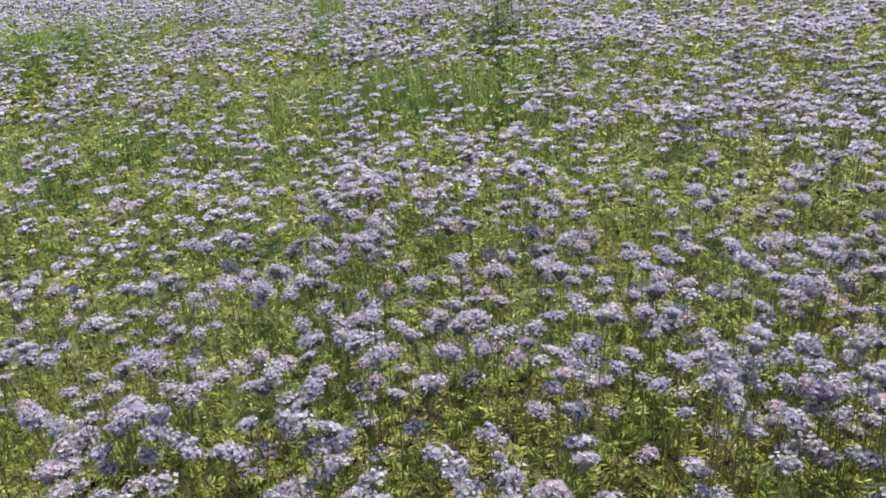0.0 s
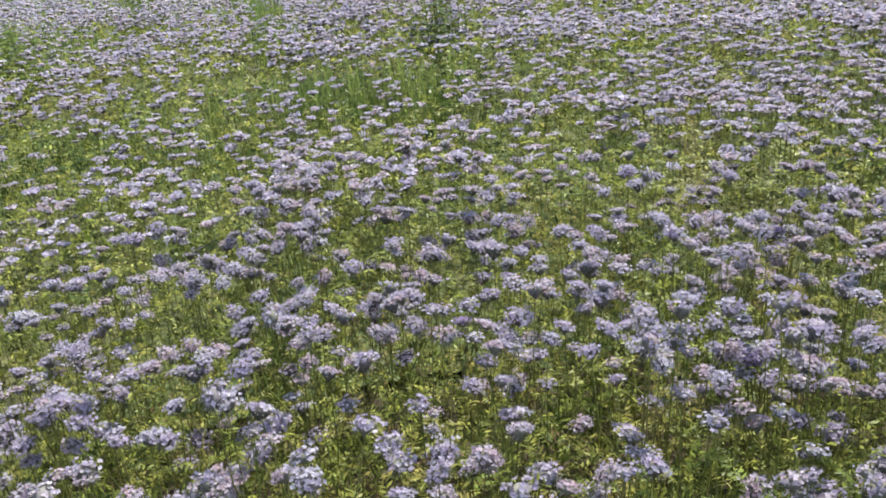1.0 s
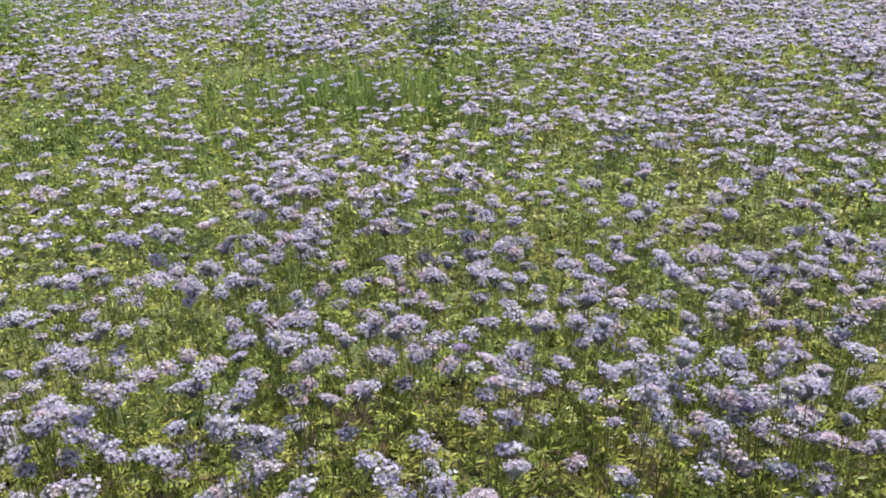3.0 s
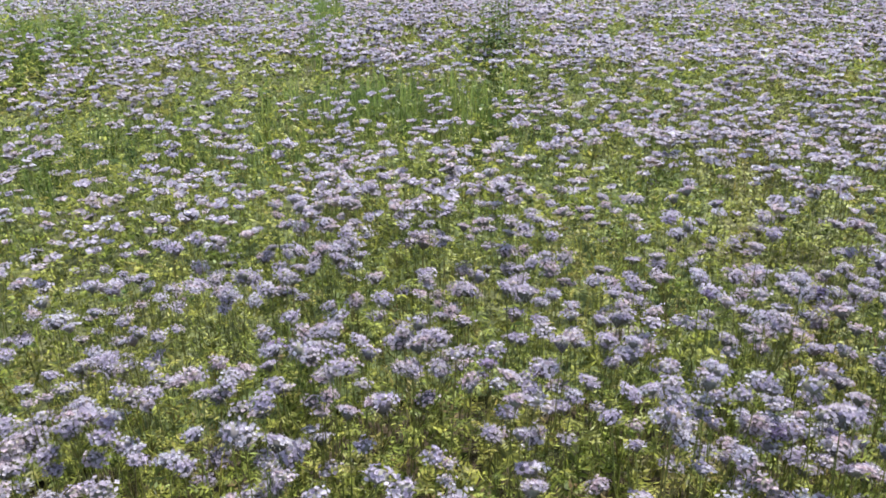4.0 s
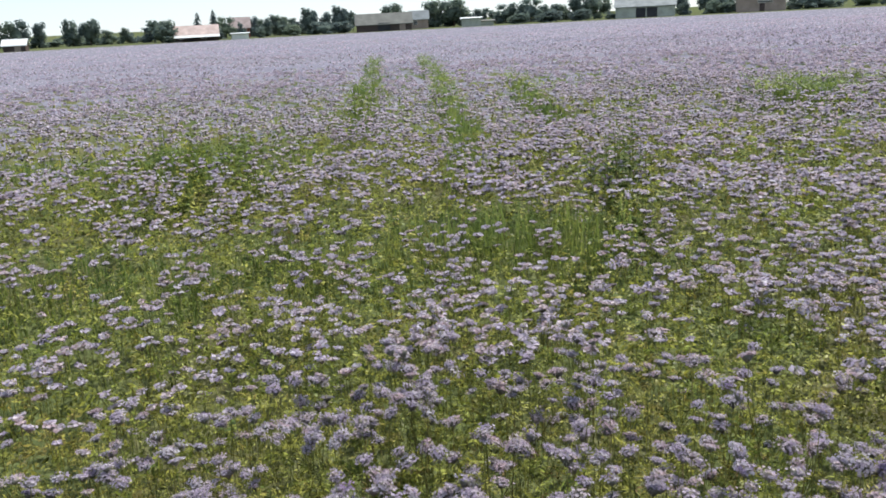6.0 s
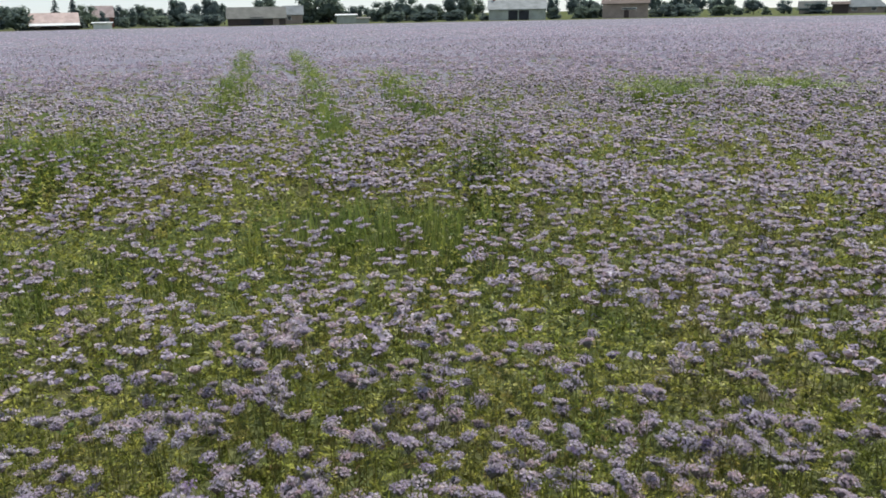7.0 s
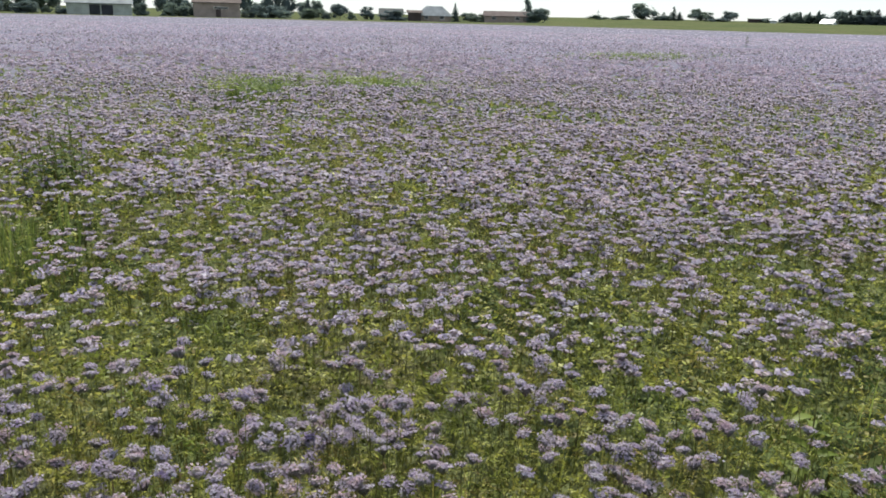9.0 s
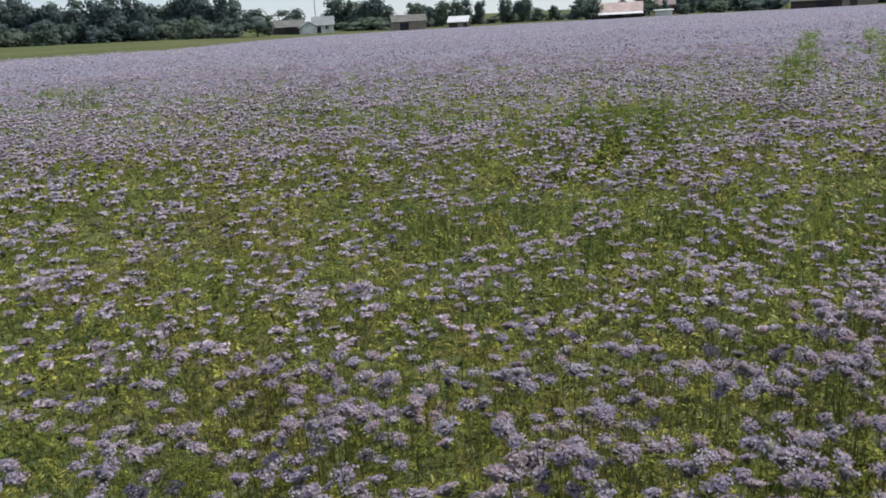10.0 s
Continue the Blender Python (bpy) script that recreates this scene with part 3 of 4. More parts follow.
s = Soup()
heads_and_stems(s, [tuft_template(107 + k, 0.062, 2, k % 2, 1.0, 0.45) for k in range(3)], 37.5, 64, 13, 430, 0, size=(0.6, 1.2), clump=2, spread=0.2)
x, y, r, g = sector(62, 140, 1.5, seed=440)
ok = (r < edge(np.degrees(np.arctan2(-x, y))) - 0.5)
x, y, r = x[ok], y[ok], r[ok]
scatter(s, tuft_template(109, 0.11, 2, 0, 1.0, 0.35), x, y, 0.755 + 0.04 * smooth_noise(x, y, 4, 23), g.uniform(0, 6.3, len(x)), g.uniform(0.5, 1.2, len(x)), stretch=np.full(len(x), 0.5))
field_piece("flower_field", s, "distant lavender phacelia in full bloom")

# the crop at both sides of the walk
s = Soup()
for wing, sd in (((74, 89), 460), ((-85, -70), 470)):
    heads_and_stems(s, [head_template(96 + k, 3, 0.026, 3, 0, 0) for k in range(2)], 1.0, 6, 130, sd, 0.3, sides=2, az=wing)
    heads_and_stems(s, [tuft_template(112, 0.045, 4, 1)], 6, 22, 45, sd + 5, 0, az=wing)
    for k, (r0, r1, dense) in enumerate(((0.7, 3.2, 420), (3.2, 7.0, 160))):
        x, y, r, g = sector(r0, r1, dense, *wing, seed=sd + 7 + k)
        n = len(x)
        scatter(s, leaf_template(sd + k, 3, 0.08, False), x, y, top(x, y) - 0.07 - 0.35 * g.random(n), g.uniform(0, 6.3, n), g.uniform(0.7, 1.4, n), g.normal(0, 0.7, n), g.uniform(0, 6.3, n))
field_piece("flower_field", s, "lavender phacelia at the sides of the walk")


def canopy_z(x, y):
    r = np.hypot(x - EYE[0], y - EYE[1])
    az = np.degrees(np.arctan2(-x, y))
    z = np.interp(r, [2.6, 6, 9, 13, 20, 40, 60], [0.02, 0.30, 0.48, 0.66, 0.74, 0.76, 0.77]) - 0.05 * weedy(x, y) + 0.06 * (smooth_noise(x, y, 0.8, 31) - 0.5) * np.clip((70 - r) / 30, 0.3, 1)
    return np.where(r > edge(az) - 0.3, 0.0, z)


rr = np.concatenate([np.geomspace(2.6, 40, 110), np.linspace(42, 150, 50)])
canopy = radial_sheet("crop_canopy", rr, np.linspace(-89, 91, 300), canopy_z, [UNDER, BLOOM],
    lambda x, y: np.where((np.hypot(x, y) < 9 + 16 * rng.random(len(x)) ** 1.5) | (weedy(x, y) > 0.3 + 0.6 * rng.random(len(x))), 0, 1))
tagged(canopy, "tangled green undergrowth turning to lavender bloom far off, gap shade mixed into its colour", "flowers", kind="stuff")


# ---- weeds in the thin patches ----
s = Soup()
MATS = [GRASSY, DARKWEED, STEM]
for (r0, r1, dens, h, w, n, seed) in ((1.9, 5.5, 50, 0.28, 0.002, 4, 500), (5.5, 11, 45, 0.26, 0.004, 4, 510), (11, 28, 30, 0.24, 0.008, 4, 520)):
    for k in range(2):
        x, y, r, g = sector(r0, r1, dens / 2, seed=seed + k)
        ok = g.random(len(x)) < np.clip(weedy(x, y) * 1.2 - 0.15, 0, 1)
        x, y = x[ok], y[ok]
        m = len(x)
        scatter(s, blade_template(seed + k + 3, n, h, w, 0), x, y, top(x, y) - h * (1.0 if r0 < 5 else 0.76) + g.normal(0, 0.05, m), g.uniform(0, 6.3, m), g.uniform(0.6, 1.15, m), g.normal(0, 0.1, m), g.uniform(0, 6.3, m))
for (r0, r1, dens, length, pairs, seed) in ((2.0, 5.6, 330, 0.075, 3, 530), (5.6, 11, 300, 0.12, 2, 540), (11, 28, 190, 0.17, 2, 550)):
    for k in range(2):
        x, y, r, g = sector(r0, r1, dens / 2, seed=seed + k)
        ok = g.random(len(x)) < np.clip(weedy(x, y) * 1.3 - 0.15, 0, 1)
        x, y = x[ok], y[ok]
        m = len(x)
        scatter(s, leaf_template(seed + k + 3, pairs, length, False, 1 if (k and r0 < 11) or r0 < 3 else 0), x, y, top(x, y) - (0.02 if r0 < 11 else -0.05) - (0.16 if r0 < 11 else 0.10) * g.random(m), g.uniform(0, 6.3, m), g.uniform(0.6, 1.2, m), g.normal(0, 0.6, m), g.uniform(0, 6.3, m))
# taller grass along the old tracks and in the greenest spots
TUFTS = [((-0.6, 5.5), (-1.35, 9.6), 0.16, 75, 0.08), ((-2.35, 8.6), (-3.72, 14.6), 0.22, 90, 0.08), ((-1.35, 9.6), (-2.33, 14.3), 0.16, 25, 0.0), ((-0.1, 8.9), (-1.23, 15.4), 0.22, 90, 0.0),
         ((-0.75, 4.15), (0.3, 4.35), 0.25, 120, 0.0), ((-2.9, 3.2), (-0.9, 3.9), 0.28, 120, 0.0), ((2.5, 11.2), (3.2, 11.5), 0.3, 60, 0.0), ((4.2, 11.5), (5.2, 11.7), 0.4, 90, 0.0), ((-3.8, 6.6), (-2.8, 6.8), 0.35, 80, 0.0)]
for k, ((ax, ay), (bx, by), wide, n, lift) in enumerate(TUFTS):
    g = np.random.default_rng(560 + k)
    t = g.random(n)
    x, y = ax + (bx - ax) * t + g.normal(0, wide * 0.6, n), ay + (by - ay) * t + g.normal(0, wide, n)
    far = math.hypot((ax + bx) / 2, (ay + by) / 2)
    scatter(s, blade_template(570 + k, 7, 0.36, 0.0011 + 0.0004 * far, 0, 0.3), x, y, top(x, y) - 0.33 + lift + g.normal(0, 0.04, n), g.uniform(0, 6.3, n), g.uniform(0.65, 1.15, n), g.normal(0, 0.1, n), g.uniform(0, 6.3, n))
tagged(new("weed_patch", s.mesh("weed_patch", MATS)), "green leafy and grassy weeds in thin patches", "weeds", kind="stuff")


def broad_leaf(g, length, width):
    """A pointed leaf with a folded midrib, drooping towards its tip."""
    s = Soup()
    n = 6
    rows = []
    for i in range(n + 1):
        t = i / n
        w = width * math.sin(math.pi * min(1, 0.08 + 0.92 * t) ** 0.8) if i < n else 0.0
        zc = length * (0.45 * t - 0.55 * t * t)
        rows += [(t * length, -w, zc + w * 0.35), (t * length, 0, zc), (t * length, w, zc + w * 0.35)]
    f = []
    for i in range(n):
        a = i * 3
        for j in (0, 1):
            p = a + j
            f += [(p, p + 3, p + 4), (p, p + 4, p + 1)]
    s.add(rows, np.array(f)[:, ::-1], 0)
    return s


def tall_weed(x, y, height, leaf_len, count, mat, label, seed):
    g = np.random.default_rng(seed)
    root = tagged(new("tall_weed"), label, "weed", "tall weeds in the crop", "thing")
    root.location = (x, y, 0)
    s = Soup()
    lean = g.normal(0, 0.03, 2)
    tube(s, [(0, 0, -0.01), (lean[0] * 0.4, lean[1] * 0.4, height * 0.5), (lean[0], lean[1], height)], [0.006, 0.0045, 0.002], 5, 0)
    part("stem", s.mesh("stem", [STEM]), root, "upright green stem")
    mesh = broad_leaf(g, leaf_len, leaf_len * 0.15).mesh("leaf", [mat])
    for k in range(count):
        t = 0.35 + 0.63 * k / count
        size = (1.1 - 0.55 * t) * g.uniform(0.85, 1.15)
        m = Matrix.LocRotScale(Vector((lean[0] * t, lean[1] * t, height * t)), Euler((g.normal(0, 0.15), -0.15 + g.normal(0, 0.15), k * 2.4 + g.normal(0, 0.2))), Vector((size,) * 3))
        part("leaf", mesh, root, "", m)
    return root


PALE_WEED = "tall pale green weed with long pointed leaves among phacelia"
tall_weed(2.92, 1.26, 0.98, 0.16, 26, WEED, PALE_WEED, 701)
tall_weed(2.12, 1.32, 0.86, 0.15, 18, WEED, PALE_WEED, 700)
for k in range(36):
    g = np.random.default_rng(780 + k)
    tall_weed(2.25 + 1.3 * g.random(), 0.75 + 0.95 * g.random(), g.uniform(0.5, 0.84), g.uniform(0.11, 0.18), 16, WEED if k % 3 == 1 else DARKWEED, PALE_WEED if k % 3 == 1 else "leafy dark green weed among thin phacelia", 702 + k)
for k in range(13):
    g = np.random.default_rng(800 + k)
    tall_weed(0.24 + 0.36 * g.random(), 5.1 + 0.6 * g.random(), g.uniform(0.95, 1.2), 0.125, 28, DARKWEED, "dark green bushy weed standing above the flowers", 930 + k)
for k in range(24):
    g = np.random.default_rng(820 + k)
    tall_weed(-3.2 + 1.3 * (g.random() - 0.5), 6.7 + 1.5 * (g.random() - 0.5), g.uniform(0.82, 1.0), 0.16, 22, DARKWEED if k % 2 else WEED, "dark green bushy weed standing above the flowers", 950 + k)

tall_weed(29.0, 29.3, 1.32, 0.2, 34, DARKWEED, "lone dark weed standing high over the distant bloom", 990)


# ---- trees ----
def crown_mesh(seed, kind):
    """Leaves over lumps of foliage; the crown is 1 high and 1 wide, standing on z = 0."""
    g = np.random.default_rng(seed)
    s = Soup()
    lumps = []
    if kind == "spruce":
        for k in range(11):
            t = k / 11
            w = 0.46 * (1 - t) ** 0.9 + 0.03
            for j in range(7 if t < 0.6 else 4):
                a = j * 2 * math.pi / 7 + g.uniform(0, 1)
                tip = np.array([math.cos(a) * w, math.sin(a) * w, t * 0.94 + g.uniform(-0.03, 0.0)])
                c0 = np.array([0, 0, t * 0.94 + 0.10])
                side = np.array([-math.sin(a), math.cos(a), 0]) * w * 0.42
                for _ in range(3):
                    q = g.uniform(0.5, 1)
                    mid = c0 * (1 - q * 0.75) + tip * q * 0.75
                    s.add([c0, mid + side * q + (0, 0, -0.02), tip + g.normal(0, 0.02, 3), mid - side * q + (0, 0, -0.02)], [(0, 1, 2), (0, 2, 3)], 0)
        s.add([(-0.02, 0, 0.9), (0.02, 0, 0.9), (0, 0.02, 1.0)], [(0, 1, 2)], 0)
        lumps = [((0, 0, 0.32), 0.20, 0.34)]
    else:
        slim = kind == "poplar"
        n = 9 if slim else 15
        for k in range(n):
            if slim:
                c = np.array([g.normal(0, 0.10), g.normal(0, 0.10), 0.10 + 0.78 * k / (n - 1)])
                r = 0.30 * (1.05 - 0.65 * k / n)
            else:
                a, h = g.uniform(0, 6.3), g.uniform(0.10, 0.86)
                w = 0.36 * math.sin(math.pi * (0.22 + 0.62 * h)) * g.uniform(0.5, 1)
                c = np.array([math.cos(a) * w, math.sin(a) * w, h])
                r = g.uniform(0.12, 0.19)
            if k == 0 and not slim:
                c, r = np.array([0, 0, 0.46]), 0.33
            lumps.append((c, r, r * (0.85 if slim else 1.0 if k else 1.25)))
        for c, r, rz in lumps:
            m = 46
            d = g.normal(0, 1, (m, 3))
            d /= np.linalg.norm(d, axis=1)[:, None]
            p = c + d * np.array([r, r, rz]) * g.uniform(0.85, 1.12, m)[:, None]
            for q, dd in zip(p, d):
                nn, u, v = basis(dd + g.normal(0, 0.5, 3))
                a = g.uniform(0, 6.3)
                e1 = (u * math.cos(a) + v * math.sin(a)) * 0.045 * g.uniform(0.7, 1.4)
                e2 = (v * math.cos(a) - u * math.sin(a)) * 0.030
                s.add([q - e1, q + e2 + nn * 0.008, q + e1, q - e2 + nn * 0.008], [(0, 1, 2), (0, 2, 3)], 0)
    for c, r, rz in lumps:
        bm = bmesh.new()
        bmesh.ops.create_icosphere(bm, subdivisions=1, radius=1.0)
        vv = np.array([v.co for v in bm.verts]) * g.uniform(0.75, 1.0, (len(bm.verts), 1)) * np.array([r, r, rz]) * 0.78 + np.array(c)
        s.add(vv, [[v.index for v in f.verts] for f in bm.faces], 0)
        bm.free()
    return s.mesh("crown", [HAZY_NEEDLE if kind == "spruce" else HAZY_TREE_LEAF])


def trunk_mesh(seed, kind):
    g = np.random.default_rng(seed)
    s = Soup()
    tube(s, [(0, 0, -0.05), (0.01, 0, 0.2), (0, 0.01, 0.55), (0, 0, 0.85)], [0.035, 0.026, 0.017, 0.005], 7, 0)
    if kind != "spruce":
        for k in range(5):
            a, z = k * 1.3 + g.uniform(0, 1), g.uniform(0.15, 0.5)
            o = np.array([math.cos(a), math.sin(a), 0])
            tube(s, [(0, 0, z), o * 0.12 + (0, 0, z + 0.12), o * 0.24 + (0, 0, z + 0.28)], [0.014, 0.010, 0.004], 5, 0)
    return s.mesh("trunk", [BARK])


MODELS = {}


def tree(az, r, height, width, kind="round", sink=0.0):
    """A tree at a bearing and distance; built once for each look, then copied."""
    names = {"round": ("deciduous_tree", "dark green leafy tree at the far edge of the field", "tree"),
             "spruce": ("spruce", "dark pointed spruce near the farm houses", "tree"),
             "poplar": ("poplar", "slim dark green tree with an upright crown", "tree"),
             "bush": ("bush", "rounded dark green bush at the field's far edge", "bush")}
    x, y = polar(az, r)
    z = float(ground_z(x, y)) - sink
    turn = (az * 37.7) % 6.28
    key = (kind, int(abs(az) * 10) % 4)
    m = Matrix.LocRotScale(Vector((x, y, z)), Euler((0, 0, turn)), Vector((width, width, height)))
    if key in MODELS:
        return copy_thing(MODELS[key], Matrix.LocRotScale(Vector((x, y, z)), Euler((0, 0, turn)), None) @ Matrix.Diagonal((width / MODELS[key].scale[0], width / MODELS[key].scale[0], height / MODELS[key].scale[2], 1)))
    name, label, cat = names[kind]
    root = tagged(new(name), label, cat, "trees round the field", "thing")
    low = {"round": 0.0, "spruce": 0.03, "poplar": 0.0, "bush": -0.12}[kind]
    part("trunk", trunk_mesh(key[1] + 3, kind), root, "brown bark")
    crown = part("crown", crown_mesh(900 + key[1] + 10 * len(kind), kind), root, "")
    crown.matrix_basis = Matrix.Translation((0, 0, low)) @ Matrix.Diagonal((1.55, 1.55, 1.06 - low, 1))
    if kind == "spruce":
        crown.matrix_basis = crown.matrix_basis @ Matrix.Diagonal((1.5, 1.5, 1, 1))
    root.matrix_basis = m
    MODELS[key] = root
    return root


# the far trees' and bushes' foliage carries the haze of distance in its base colour
# bearing, height, width
WOOD_LEFT = [(67.5, 9, 6), (65.9, 8.6, 5), (64.5, 8.6, 5.2), (63.4, 6.8, 4.2), (62.4, 6.6, 4.2), (61.7, 5.3, 4), (61.1, 5.4, 3.6), (60.2, 6.9, 4.8), (59.2, 6.2, 4), (58.2, 7.4, 4.6), (57.3, 6.7, 3.6),
             (56.3, 6.5, 5), (55.3, 6, 3.8), (54.4, 7.6, 5), (53.4, 8.0, 5.4), (52.5, 6.4, 4), (51.4, 6.9, 5.2), (49.9, 4.8, 4.8)]
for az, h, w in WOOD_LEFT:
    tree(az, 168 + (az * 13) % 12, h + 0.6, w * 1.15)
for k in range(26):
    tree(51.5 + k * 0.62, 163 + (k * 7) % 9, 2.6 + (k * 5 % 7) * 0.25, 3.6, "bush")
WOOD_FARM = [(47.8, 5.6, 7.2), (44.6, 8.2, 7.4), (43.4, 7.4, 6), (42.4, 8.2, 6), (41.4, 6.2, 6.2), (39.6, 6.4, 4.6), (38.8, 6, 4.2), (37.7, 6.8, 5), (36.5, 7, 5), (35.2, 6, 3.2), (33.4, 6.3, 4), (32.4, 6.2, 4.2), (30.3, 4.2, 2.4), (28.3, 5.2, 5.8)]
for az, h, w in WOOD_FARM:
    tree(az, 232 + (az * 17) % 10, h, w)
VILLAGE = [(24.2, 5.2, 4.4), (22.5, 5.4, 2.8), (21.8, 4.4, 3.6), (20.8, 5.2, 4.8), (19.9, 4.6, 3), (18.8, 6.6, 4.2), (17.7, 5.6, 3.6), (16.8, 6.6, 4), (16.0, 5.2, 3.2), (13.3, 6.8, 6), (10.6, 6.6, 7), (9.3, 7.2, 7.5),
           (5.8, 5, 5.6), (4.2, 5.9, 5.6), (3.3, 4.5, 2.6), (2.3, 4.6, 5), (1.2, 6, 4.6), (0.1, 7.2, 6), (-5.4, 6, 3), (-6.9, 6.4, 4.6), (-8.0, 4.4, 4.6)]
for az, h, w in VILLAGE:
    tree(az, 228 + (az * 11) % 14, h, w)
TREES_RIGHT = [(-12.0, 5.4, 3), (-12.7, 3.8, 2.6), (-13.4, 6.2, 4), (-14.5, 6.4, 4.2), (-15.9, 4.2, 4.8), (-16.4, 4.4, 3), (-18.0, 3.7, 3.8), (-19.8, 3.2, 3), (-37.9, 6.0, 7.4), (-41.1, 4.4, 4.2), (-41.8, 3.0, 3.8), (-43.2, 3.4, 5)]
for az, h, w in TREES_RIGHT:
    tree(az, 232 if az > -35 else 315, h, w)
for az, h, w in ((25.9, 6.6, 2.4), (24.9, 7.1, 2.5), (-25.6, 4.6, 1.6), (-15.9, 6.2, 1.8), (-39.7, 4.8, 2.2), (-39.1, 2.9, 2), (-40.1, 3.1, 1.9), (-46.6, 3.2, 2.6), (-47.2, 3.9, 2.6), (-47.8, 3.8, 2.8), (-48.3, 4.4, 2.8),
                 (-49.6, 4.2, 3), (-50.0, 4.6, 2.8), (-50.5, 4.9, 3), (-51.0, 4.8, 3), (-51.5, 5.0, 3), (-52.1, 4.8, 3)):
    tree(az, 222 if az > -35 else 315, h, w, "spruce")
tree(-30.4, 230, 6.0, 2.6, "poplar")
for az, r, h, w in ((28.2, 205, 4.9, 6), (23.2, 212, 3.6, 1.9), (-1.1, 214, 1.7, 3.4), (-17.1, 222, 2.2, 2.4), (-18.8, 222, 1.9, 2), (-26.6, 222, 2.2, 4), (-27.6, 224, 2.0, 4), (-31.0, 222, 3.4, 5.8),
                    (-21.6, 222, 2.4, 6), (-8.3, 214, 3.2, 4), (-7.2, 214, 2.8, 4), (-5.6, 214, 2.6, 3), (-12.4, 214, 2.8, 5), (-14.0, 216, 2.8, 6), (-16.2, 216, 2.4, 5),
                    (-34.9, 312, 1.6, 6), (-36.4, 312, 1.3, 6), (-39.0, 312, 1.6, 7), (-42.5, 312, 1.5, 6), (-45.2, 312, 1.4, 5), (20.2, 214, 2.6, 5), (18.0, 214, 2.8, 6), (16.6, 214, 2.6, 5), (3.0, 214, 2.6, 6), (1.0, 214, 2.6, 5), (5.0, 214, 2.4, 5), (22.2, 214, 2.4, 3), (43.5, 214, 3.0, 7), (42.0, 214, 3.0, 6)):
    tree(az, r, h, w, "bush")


# hedges between the houses
for k in range(24):
    az = 0.8 + k * 0.95
    if not 12 < az < 16.2:
        tree(az, 236 + (k * 5) % 9, 2.6 + (k * 7 % 5) * 0.4, 4.6, "bush")
for k in range(13):
    tree(-46.4 - k * 0.47, 318 + (k * 3) % 5, (2.4 if k < 6 else 3.6) + (k * 7 % 4) * 0.3, 3.8, "bush")
for k in range(16):
    tree(29 + k * 1.1, 240 + (k * 5) % 9, 2.2 + (k * 7 % 5) * 0.3, 4.6, "bush")


# ---- farm houses and sheds ----
def box_mesh(name, x0, x1, y0, y1, z0, z1, mat, bevel=0.03):
    bm = bmesh.new()
    bmesh.ops.create_cube(bm, size=1.0)
    for v in bm.verts:
        v.co = ((x0 + x1) / 2 + v.co.x * (x1 - x0), (y0 + y1) / 2 + v.co.y * (y1 - y0), (z0 + z1) / 2 + v.co.z * (z1 - z0))
    bmesh.ops.bevel(bm, geom=bm.edges[:], offset=bevel, segments=1, affect="EDGES")
    return bm_mesh(name, bm, mat)


def gable_mesh(name, w, d, z0, rise, over, mat, thick=0.14, along=True, hip=0.0):
    """Two roof slopes with thickness; the ridge runs along x, or along y, and is shorter by hip at each end."""
    bm = bmesh.new()
    a, b = (w / 2 + over, d / 2 + over) if along else (d / 2 + over, w / 2 + over)
    prof = [(-b, z0 - rise * over / (b - over)), (0, z0 + rise), (b, z0 - rise * over / (b - over))]
    rows = []
    for x in (-a, a):
        ends = [x * (1 - hip / a) if y == 0 else x for y, z in prof]
        rows.append([bm.verts.new((e, y, z) if along else (y, e, z)) for e, (y, z) in zip(ends, prof)] + [bm.verts.new((e, y, z - thick) if along else (y, e, z - thick)) for e, (y, z) in zip(ends, prof[::-1])])
    n = 6
    for i in range(n):
        bm.faces.new((rows[0][i], rows[0][(i + 1) % n], rows[1][(i + 1) % n], rows[1][i]))
    for r in rows:
        bm.faces.new((r[0], r[1], r[4], r[5]))
        bm.faces.new((r[1], r[2], r[3], r[4]))
    bmesh.ops.recalc_face_normals(bm, faces=bm.faces[:])
    return bm_mesh(name, bm, mat)


def wall_mesh(name, w, d, h, rise, mat, along=True):
    """Four walls with their gables."""
    bm = bmesh.new()
    hw, hd = w / 2, d / 2
    p = [bm.verts.new(c) for c in ((-hw, -hd, -0.3), (hw, -hd, -0.3), (hw, hd, -0.3), (-hw, hd, -0.3), (-hw, -hd, h), (hw, -hd, h), (hw, hd, h), (-hw, hd, h))]
    ends = [(-hw, 0, h + rise), (hw, 0, h + rise)] if along else [(0, -hd, h + rise), (0, hd, h + rise)]
    e = [bm.verts.new(c) for c in ends]
    if along:
        polys = [(0, 1, 5, 4), (2, 3, 7, 6)]
        bm.faces.new((p[1], p[2], p[6], e[1], p[5]))
        bm.faces.new((p[3], p[0], p[4], e[0], p[7]))
    else:
        polys = [(1, 2, 6, 5), (3, 0, 4, 7)]
        bm.faces.new((p[0], p[1], p[5], e[0], p[4]))
        bm.faces.new((p[2], p[3], p[7], e[1], p[6]))
    for q in polys:
        bm.faces.new([p[i] for i in q])
    bmesh.ops.recalc_face_normals(bm, faces=bm.faces[:])
    return bm_mesh(name, bm, mat)


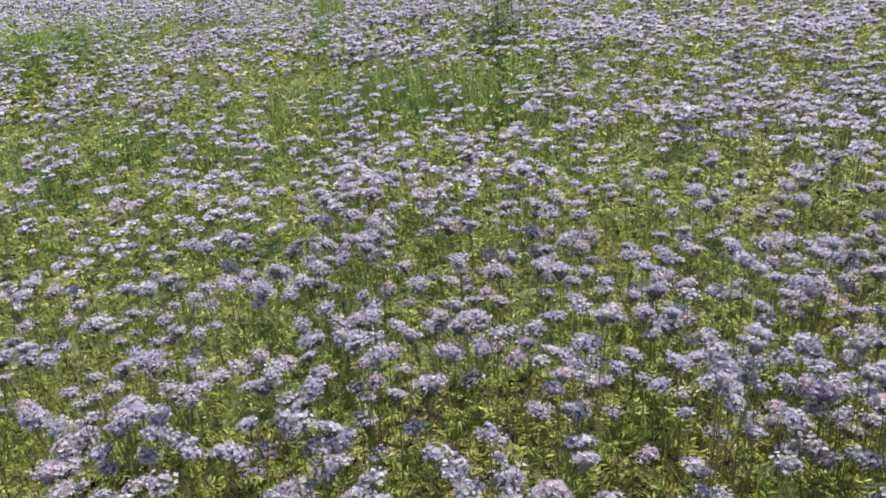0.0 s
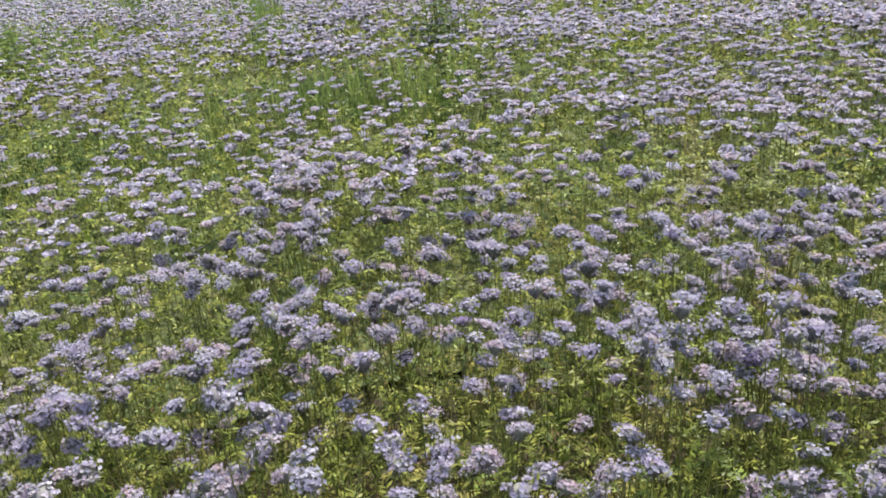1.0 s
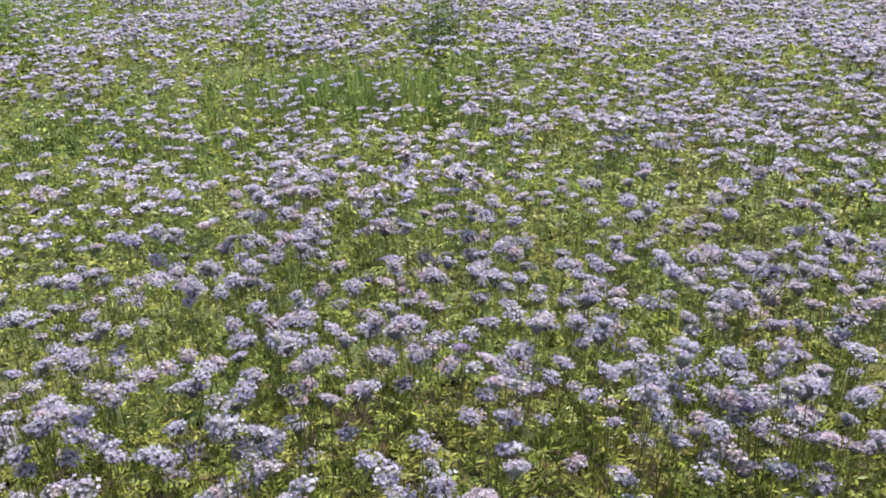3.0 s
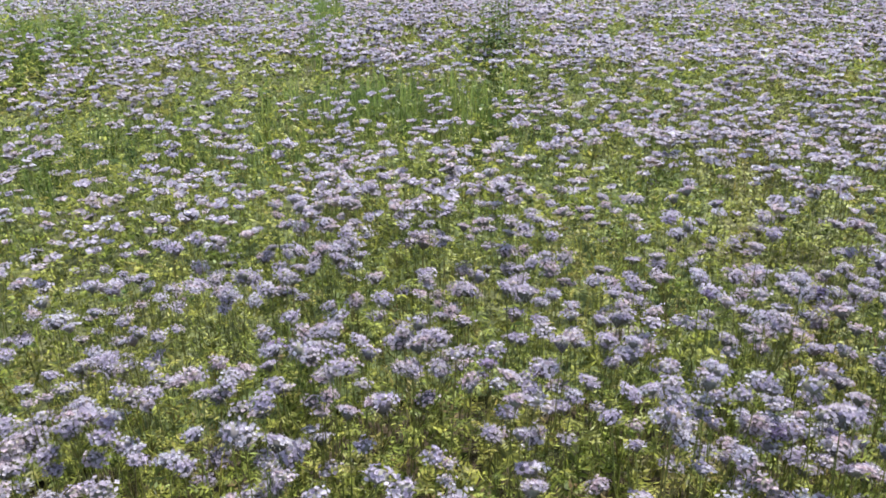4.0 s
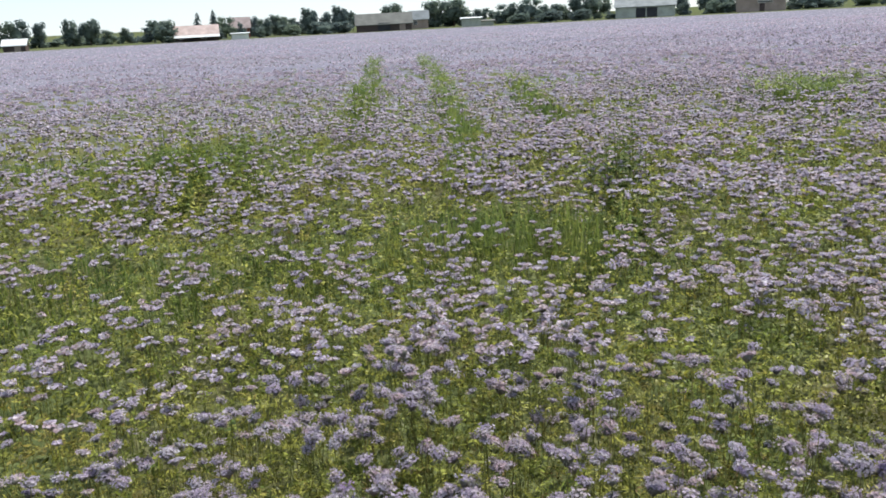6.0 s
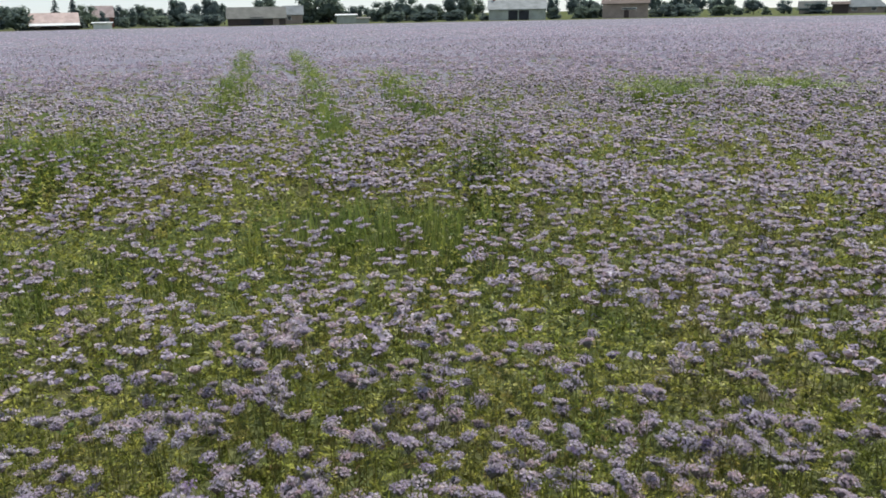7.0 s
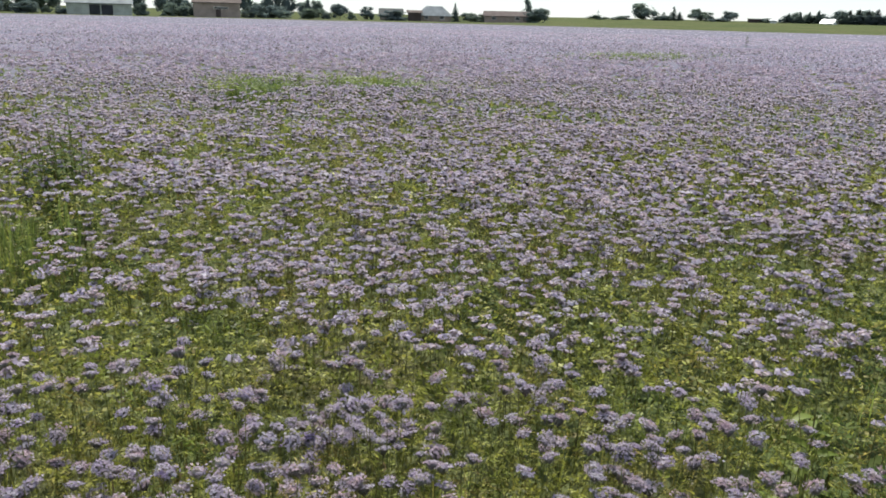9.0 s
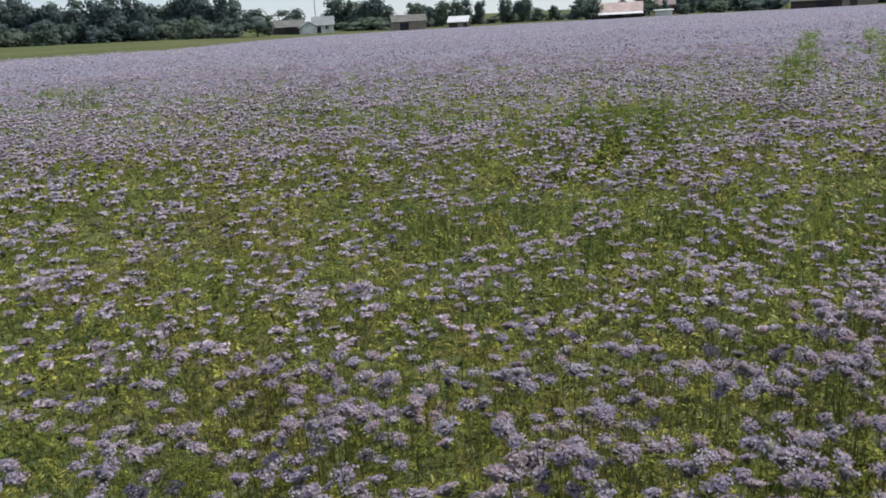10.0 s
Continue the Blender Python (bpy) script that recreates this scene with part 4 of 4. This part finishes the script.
def building(name, label, az, r, w, h, rise, wall, roof, doors=(), windows=(), chimney=None, depth=None, turn=0.0, along=True, over=0.35, canopy=False, hip=0.0, category="house"):
    """A house or shed that faces the field: the front is at -y of its own axes."""
    d = depth or max(4.0, w * 0.6)
    x, y = polar(az, r)
    root = tagged(new(name), label, category, "farm buildings", "thing")
    root.matrix_basis = Matrix.LocRotScale(Vector((x, y, float(ground_z(x, y)))), Euler((0, 0, radians(az + turn))), None)
    part("wall", wall_mesh("wall", w, d, h, 0.02 if hip else max(0.0, rise - 0.05), wall, along), root)
    part("roof", gable_mesh("roof", w, d, h, rise, over, roof, along=along, hip=hip), root)
    f = -d / 2
    for cx, dw, dh, mat in doors:
        part("door", box_mesh("door", cx - dw / 2, cx + dw / 2, f - 0.08, f + 0.02, 0, dh, mat), root)
    for cx, cz, ww, wh in windows:
        win = part("window", box_mesh("window", cx - ww / 2 - 0.08, cx + ww / 2 + 0.08, f - 0.07, f + 0.02, cz - wh / 2 - 0.08, cz + wh / 2 + 0.08, WHITE_WALL), root)
        part("pane", box_mesh("pane", cx - ww / 2, cx + ww / 2, f - 0.10, f - 0.065, cz - wh / 2, cz + wh / 2, PANE, 0.01), win)
    if chimney:
        part("chimney", box_mesh("chimney", chimney - 0.35, chimney + 0.35, -0.35, 0.35, h + rise - 0.5, h + rise + 0.7, RED_WALL), root)
    if canopy:      # a white sheet over the front, sloping to the field
        sheet = box_mesh("canopy", -w / 2 - over, w / 2 + over, f - over - 1.3, f - over + 0.04, h - 0.36, h - 0.28, WHITE_ROOF, 0.02)
        for v in sheet.vertices:
            v.co.z += (v.co.y - f + over) * 0.36
        part("canopy", sheet, root, "white sheet canopy along the front")
        for cx in (-w / 2, -w / 6, w / 6, w / 2):
            part("post", box_mesh("post", cx - 0.06, cx + 0.06, f - over - 1.2, f - over - 1.08, -0.1, h - 0.76, DARK_WALL, 0.01), root, "dark canopy post")
    return root


building("farm_house", "low farm house with a faded pink tiled roof", 26.05, 206, 9.4, 1.7, 1.9, DARK_WALL, PINK_TILE, doors=[(-1.5, 1.2, 1.7, DOOR_DARK)], windows=[(1.5, 1.1, 1.2, 0.9), (-3.4, 1.1, 1.0, 0.9)], canopy=True)
building("house", "small house with a pale red roof behind trees", 23.3, 234, 5.0, 2.9, 2.4, RED_WALL, PINK_TILE, windows=[(-1, 1.7, 1, 1), (1, 1.7, 1, 1)])
building("garden_wall_shed", "long low white shed with a flat roof", 23.35, 204, 3.8, 1.35, 0.12, WHITE_WALL, WHITE_ROOF, depth=2.5, category="shed")
building("barn", "long barn with weathered grey roof and dark boarded wall", 13.95, 210, 13.2, 1.8, 2.4, DARK_WALL, GREY_ROOF, doors=[(0, 3, 1.9, DOOR_DARK), (4.4, 1.4, 1.8, BROWN_WALL)], category="barn")
building("house", "pale roofed house partly hidden by trees", 11.6, 222, 4.6, 2.6, 1.9, BROWN_WALL, PALE_ROOF, windows=[(-1, 1.5, 0.9, 0.9)])
building("garage", "low white garage with a pale flat roof", 8.15, 207, 4.6, 2.0, 0.2, PALE_WALL, WHITE_ROOF, doors=[(-0.8, 2.2, 1.5, PALE_WALL)], depth=4)
building("shed", "low pale shed beside a garage", 7.1, 208, 3.2, 1.2, 0.25, PALE_WALL, GREY_ROOF, depth=3)
building("farm_house", "pale grey-green farm house with dark gates", -3.15, 212, 13.6, 2.7, 2.1, PALE_WALL, PALE_ROOF, doors=[(-1.0, 2.2, 2.2, DOOR_DARK), (1.6, 2.4, 2.2, DOOR_DARK)], chimney=-5.6)
building("farm_house", "brown brick farm house with a brown roof", -10.15, 212, 10.6, 3.4, 0.9, BROWN_WALL, BROWN_ROOF, windows=[(0.9, 2.1, 3.2, 0.3)], doors=[(0.3, 1.1, 1.8, DARK_WALL)])
building("house", "small low house with a dark roof among bushes", -21.35, 228, 5.8, 1.6, 1.4, BROWN_WALL, GREY_ROOF, windows=[(0, 1.0, 1, 0.8)])
building("shed", "small dark boarded shed beside a house", -22.9, 222, 3.4, 2.2, 0.5, DARK_WALL, BROWN_ROOF)
building("house", "low house with a wide hipped grey roof", -24.2, 224, 8.8, 1.7, 2.1, BROWN_WALL, PALE_ROOF, hip=2.7, windows=[(-2, 1.0, 1, 0.8), (2, 1.0, 1, 0.8)])
building("barn", "long low brown barn beside a poplar", -28.95, 224, 11, 1.7, 1.1, BROWN_WALL, BROWN_ROOF, windows=[(-3, 1, 1, 0.7), (3, 1, 1, 0.7)], category="barn")
building("shed", "small flat-roofed shed beyond the meadow", -44.65, 312, 4.4, 1.2, 0.15, DARK_WALL, GREY_ROOF)
building("shed", "tiny white hut beyond the meadow", -45.75, 308, 2.2, 0.9, 0.2, WHITE_WALL, WHITE_ROOF)
building("barn", "white roofed barn in front of dark conifers", -48.9, 305, 3.8, 0.5, 1.2, WHITE_WALL, WHITE_ROOF, turn=-20, category="barn")
building("barn", "grey roofed barn with a dark boarded front", 48.1, 192, 8.0, 1.7, 1.3, DARK_WALL, GREY_ROOF, category="barn", doors=[(1.0, 2.0, 1.4, DOOR_DARK)])
building("house", "white gabled annexe of a grey barn", 46.7, 190, 3.4, 1.6, 1.0, WHITE_WALL, PALE_ROOF, along=False, turn=14)
building("house", "small white house with a pale roof by big trees", 45.6, 200, 4.6, 2.0, 1.7, WHITE_WALL, PALE_ROOF, windows=[(0.8, 1.2, 0.8, 0.8)], doors=[(-1, 0.9, 1.5, DOOR_DARK)])
building("barn", "grey brown barn with a dark open door", 40.0, 198, 7.6, 2.1, 1.3, BROWN_WALL, GREY_ROOF, doors=[(-1.2, 2.0, 1.6, DOOR_DARK)], category="barn", turn=8)
building("shed", "dark shed with a bright white sheet roof", 36.6, 196, 4.2, 1.4, 1.1, DARK_WALL, WHITE_ROOF, doors=[(0.6, 1.2, 1.2, BROWN_WALL)], turn=-10)


def mast(az, r, height):
    x, y = polar(az, r)
    root = tagged(new("mast"), "thin grey steel mast behind a white house", "mast", kind="thing")
    root.location = (x, y, float(ground_z(x, y)))
    s = Soup()
    tube(s, [(0, 0, -0.2), (0, 0, height * 0.6), (0, 0, height)], [0.16, 0.12, 0.07], 8, 0)
    part("pole", s.mesh("pole", [STEEL]), root)
    part("crossbar", box_mesh("crossbar", -0.8, 0.8, -0.05, 0.05, height - 1.0, height - 0.85, STEEL, 0.01), root)


mast(46.05, 205, 10.5)
mast(-34.95, 314, 3.4)
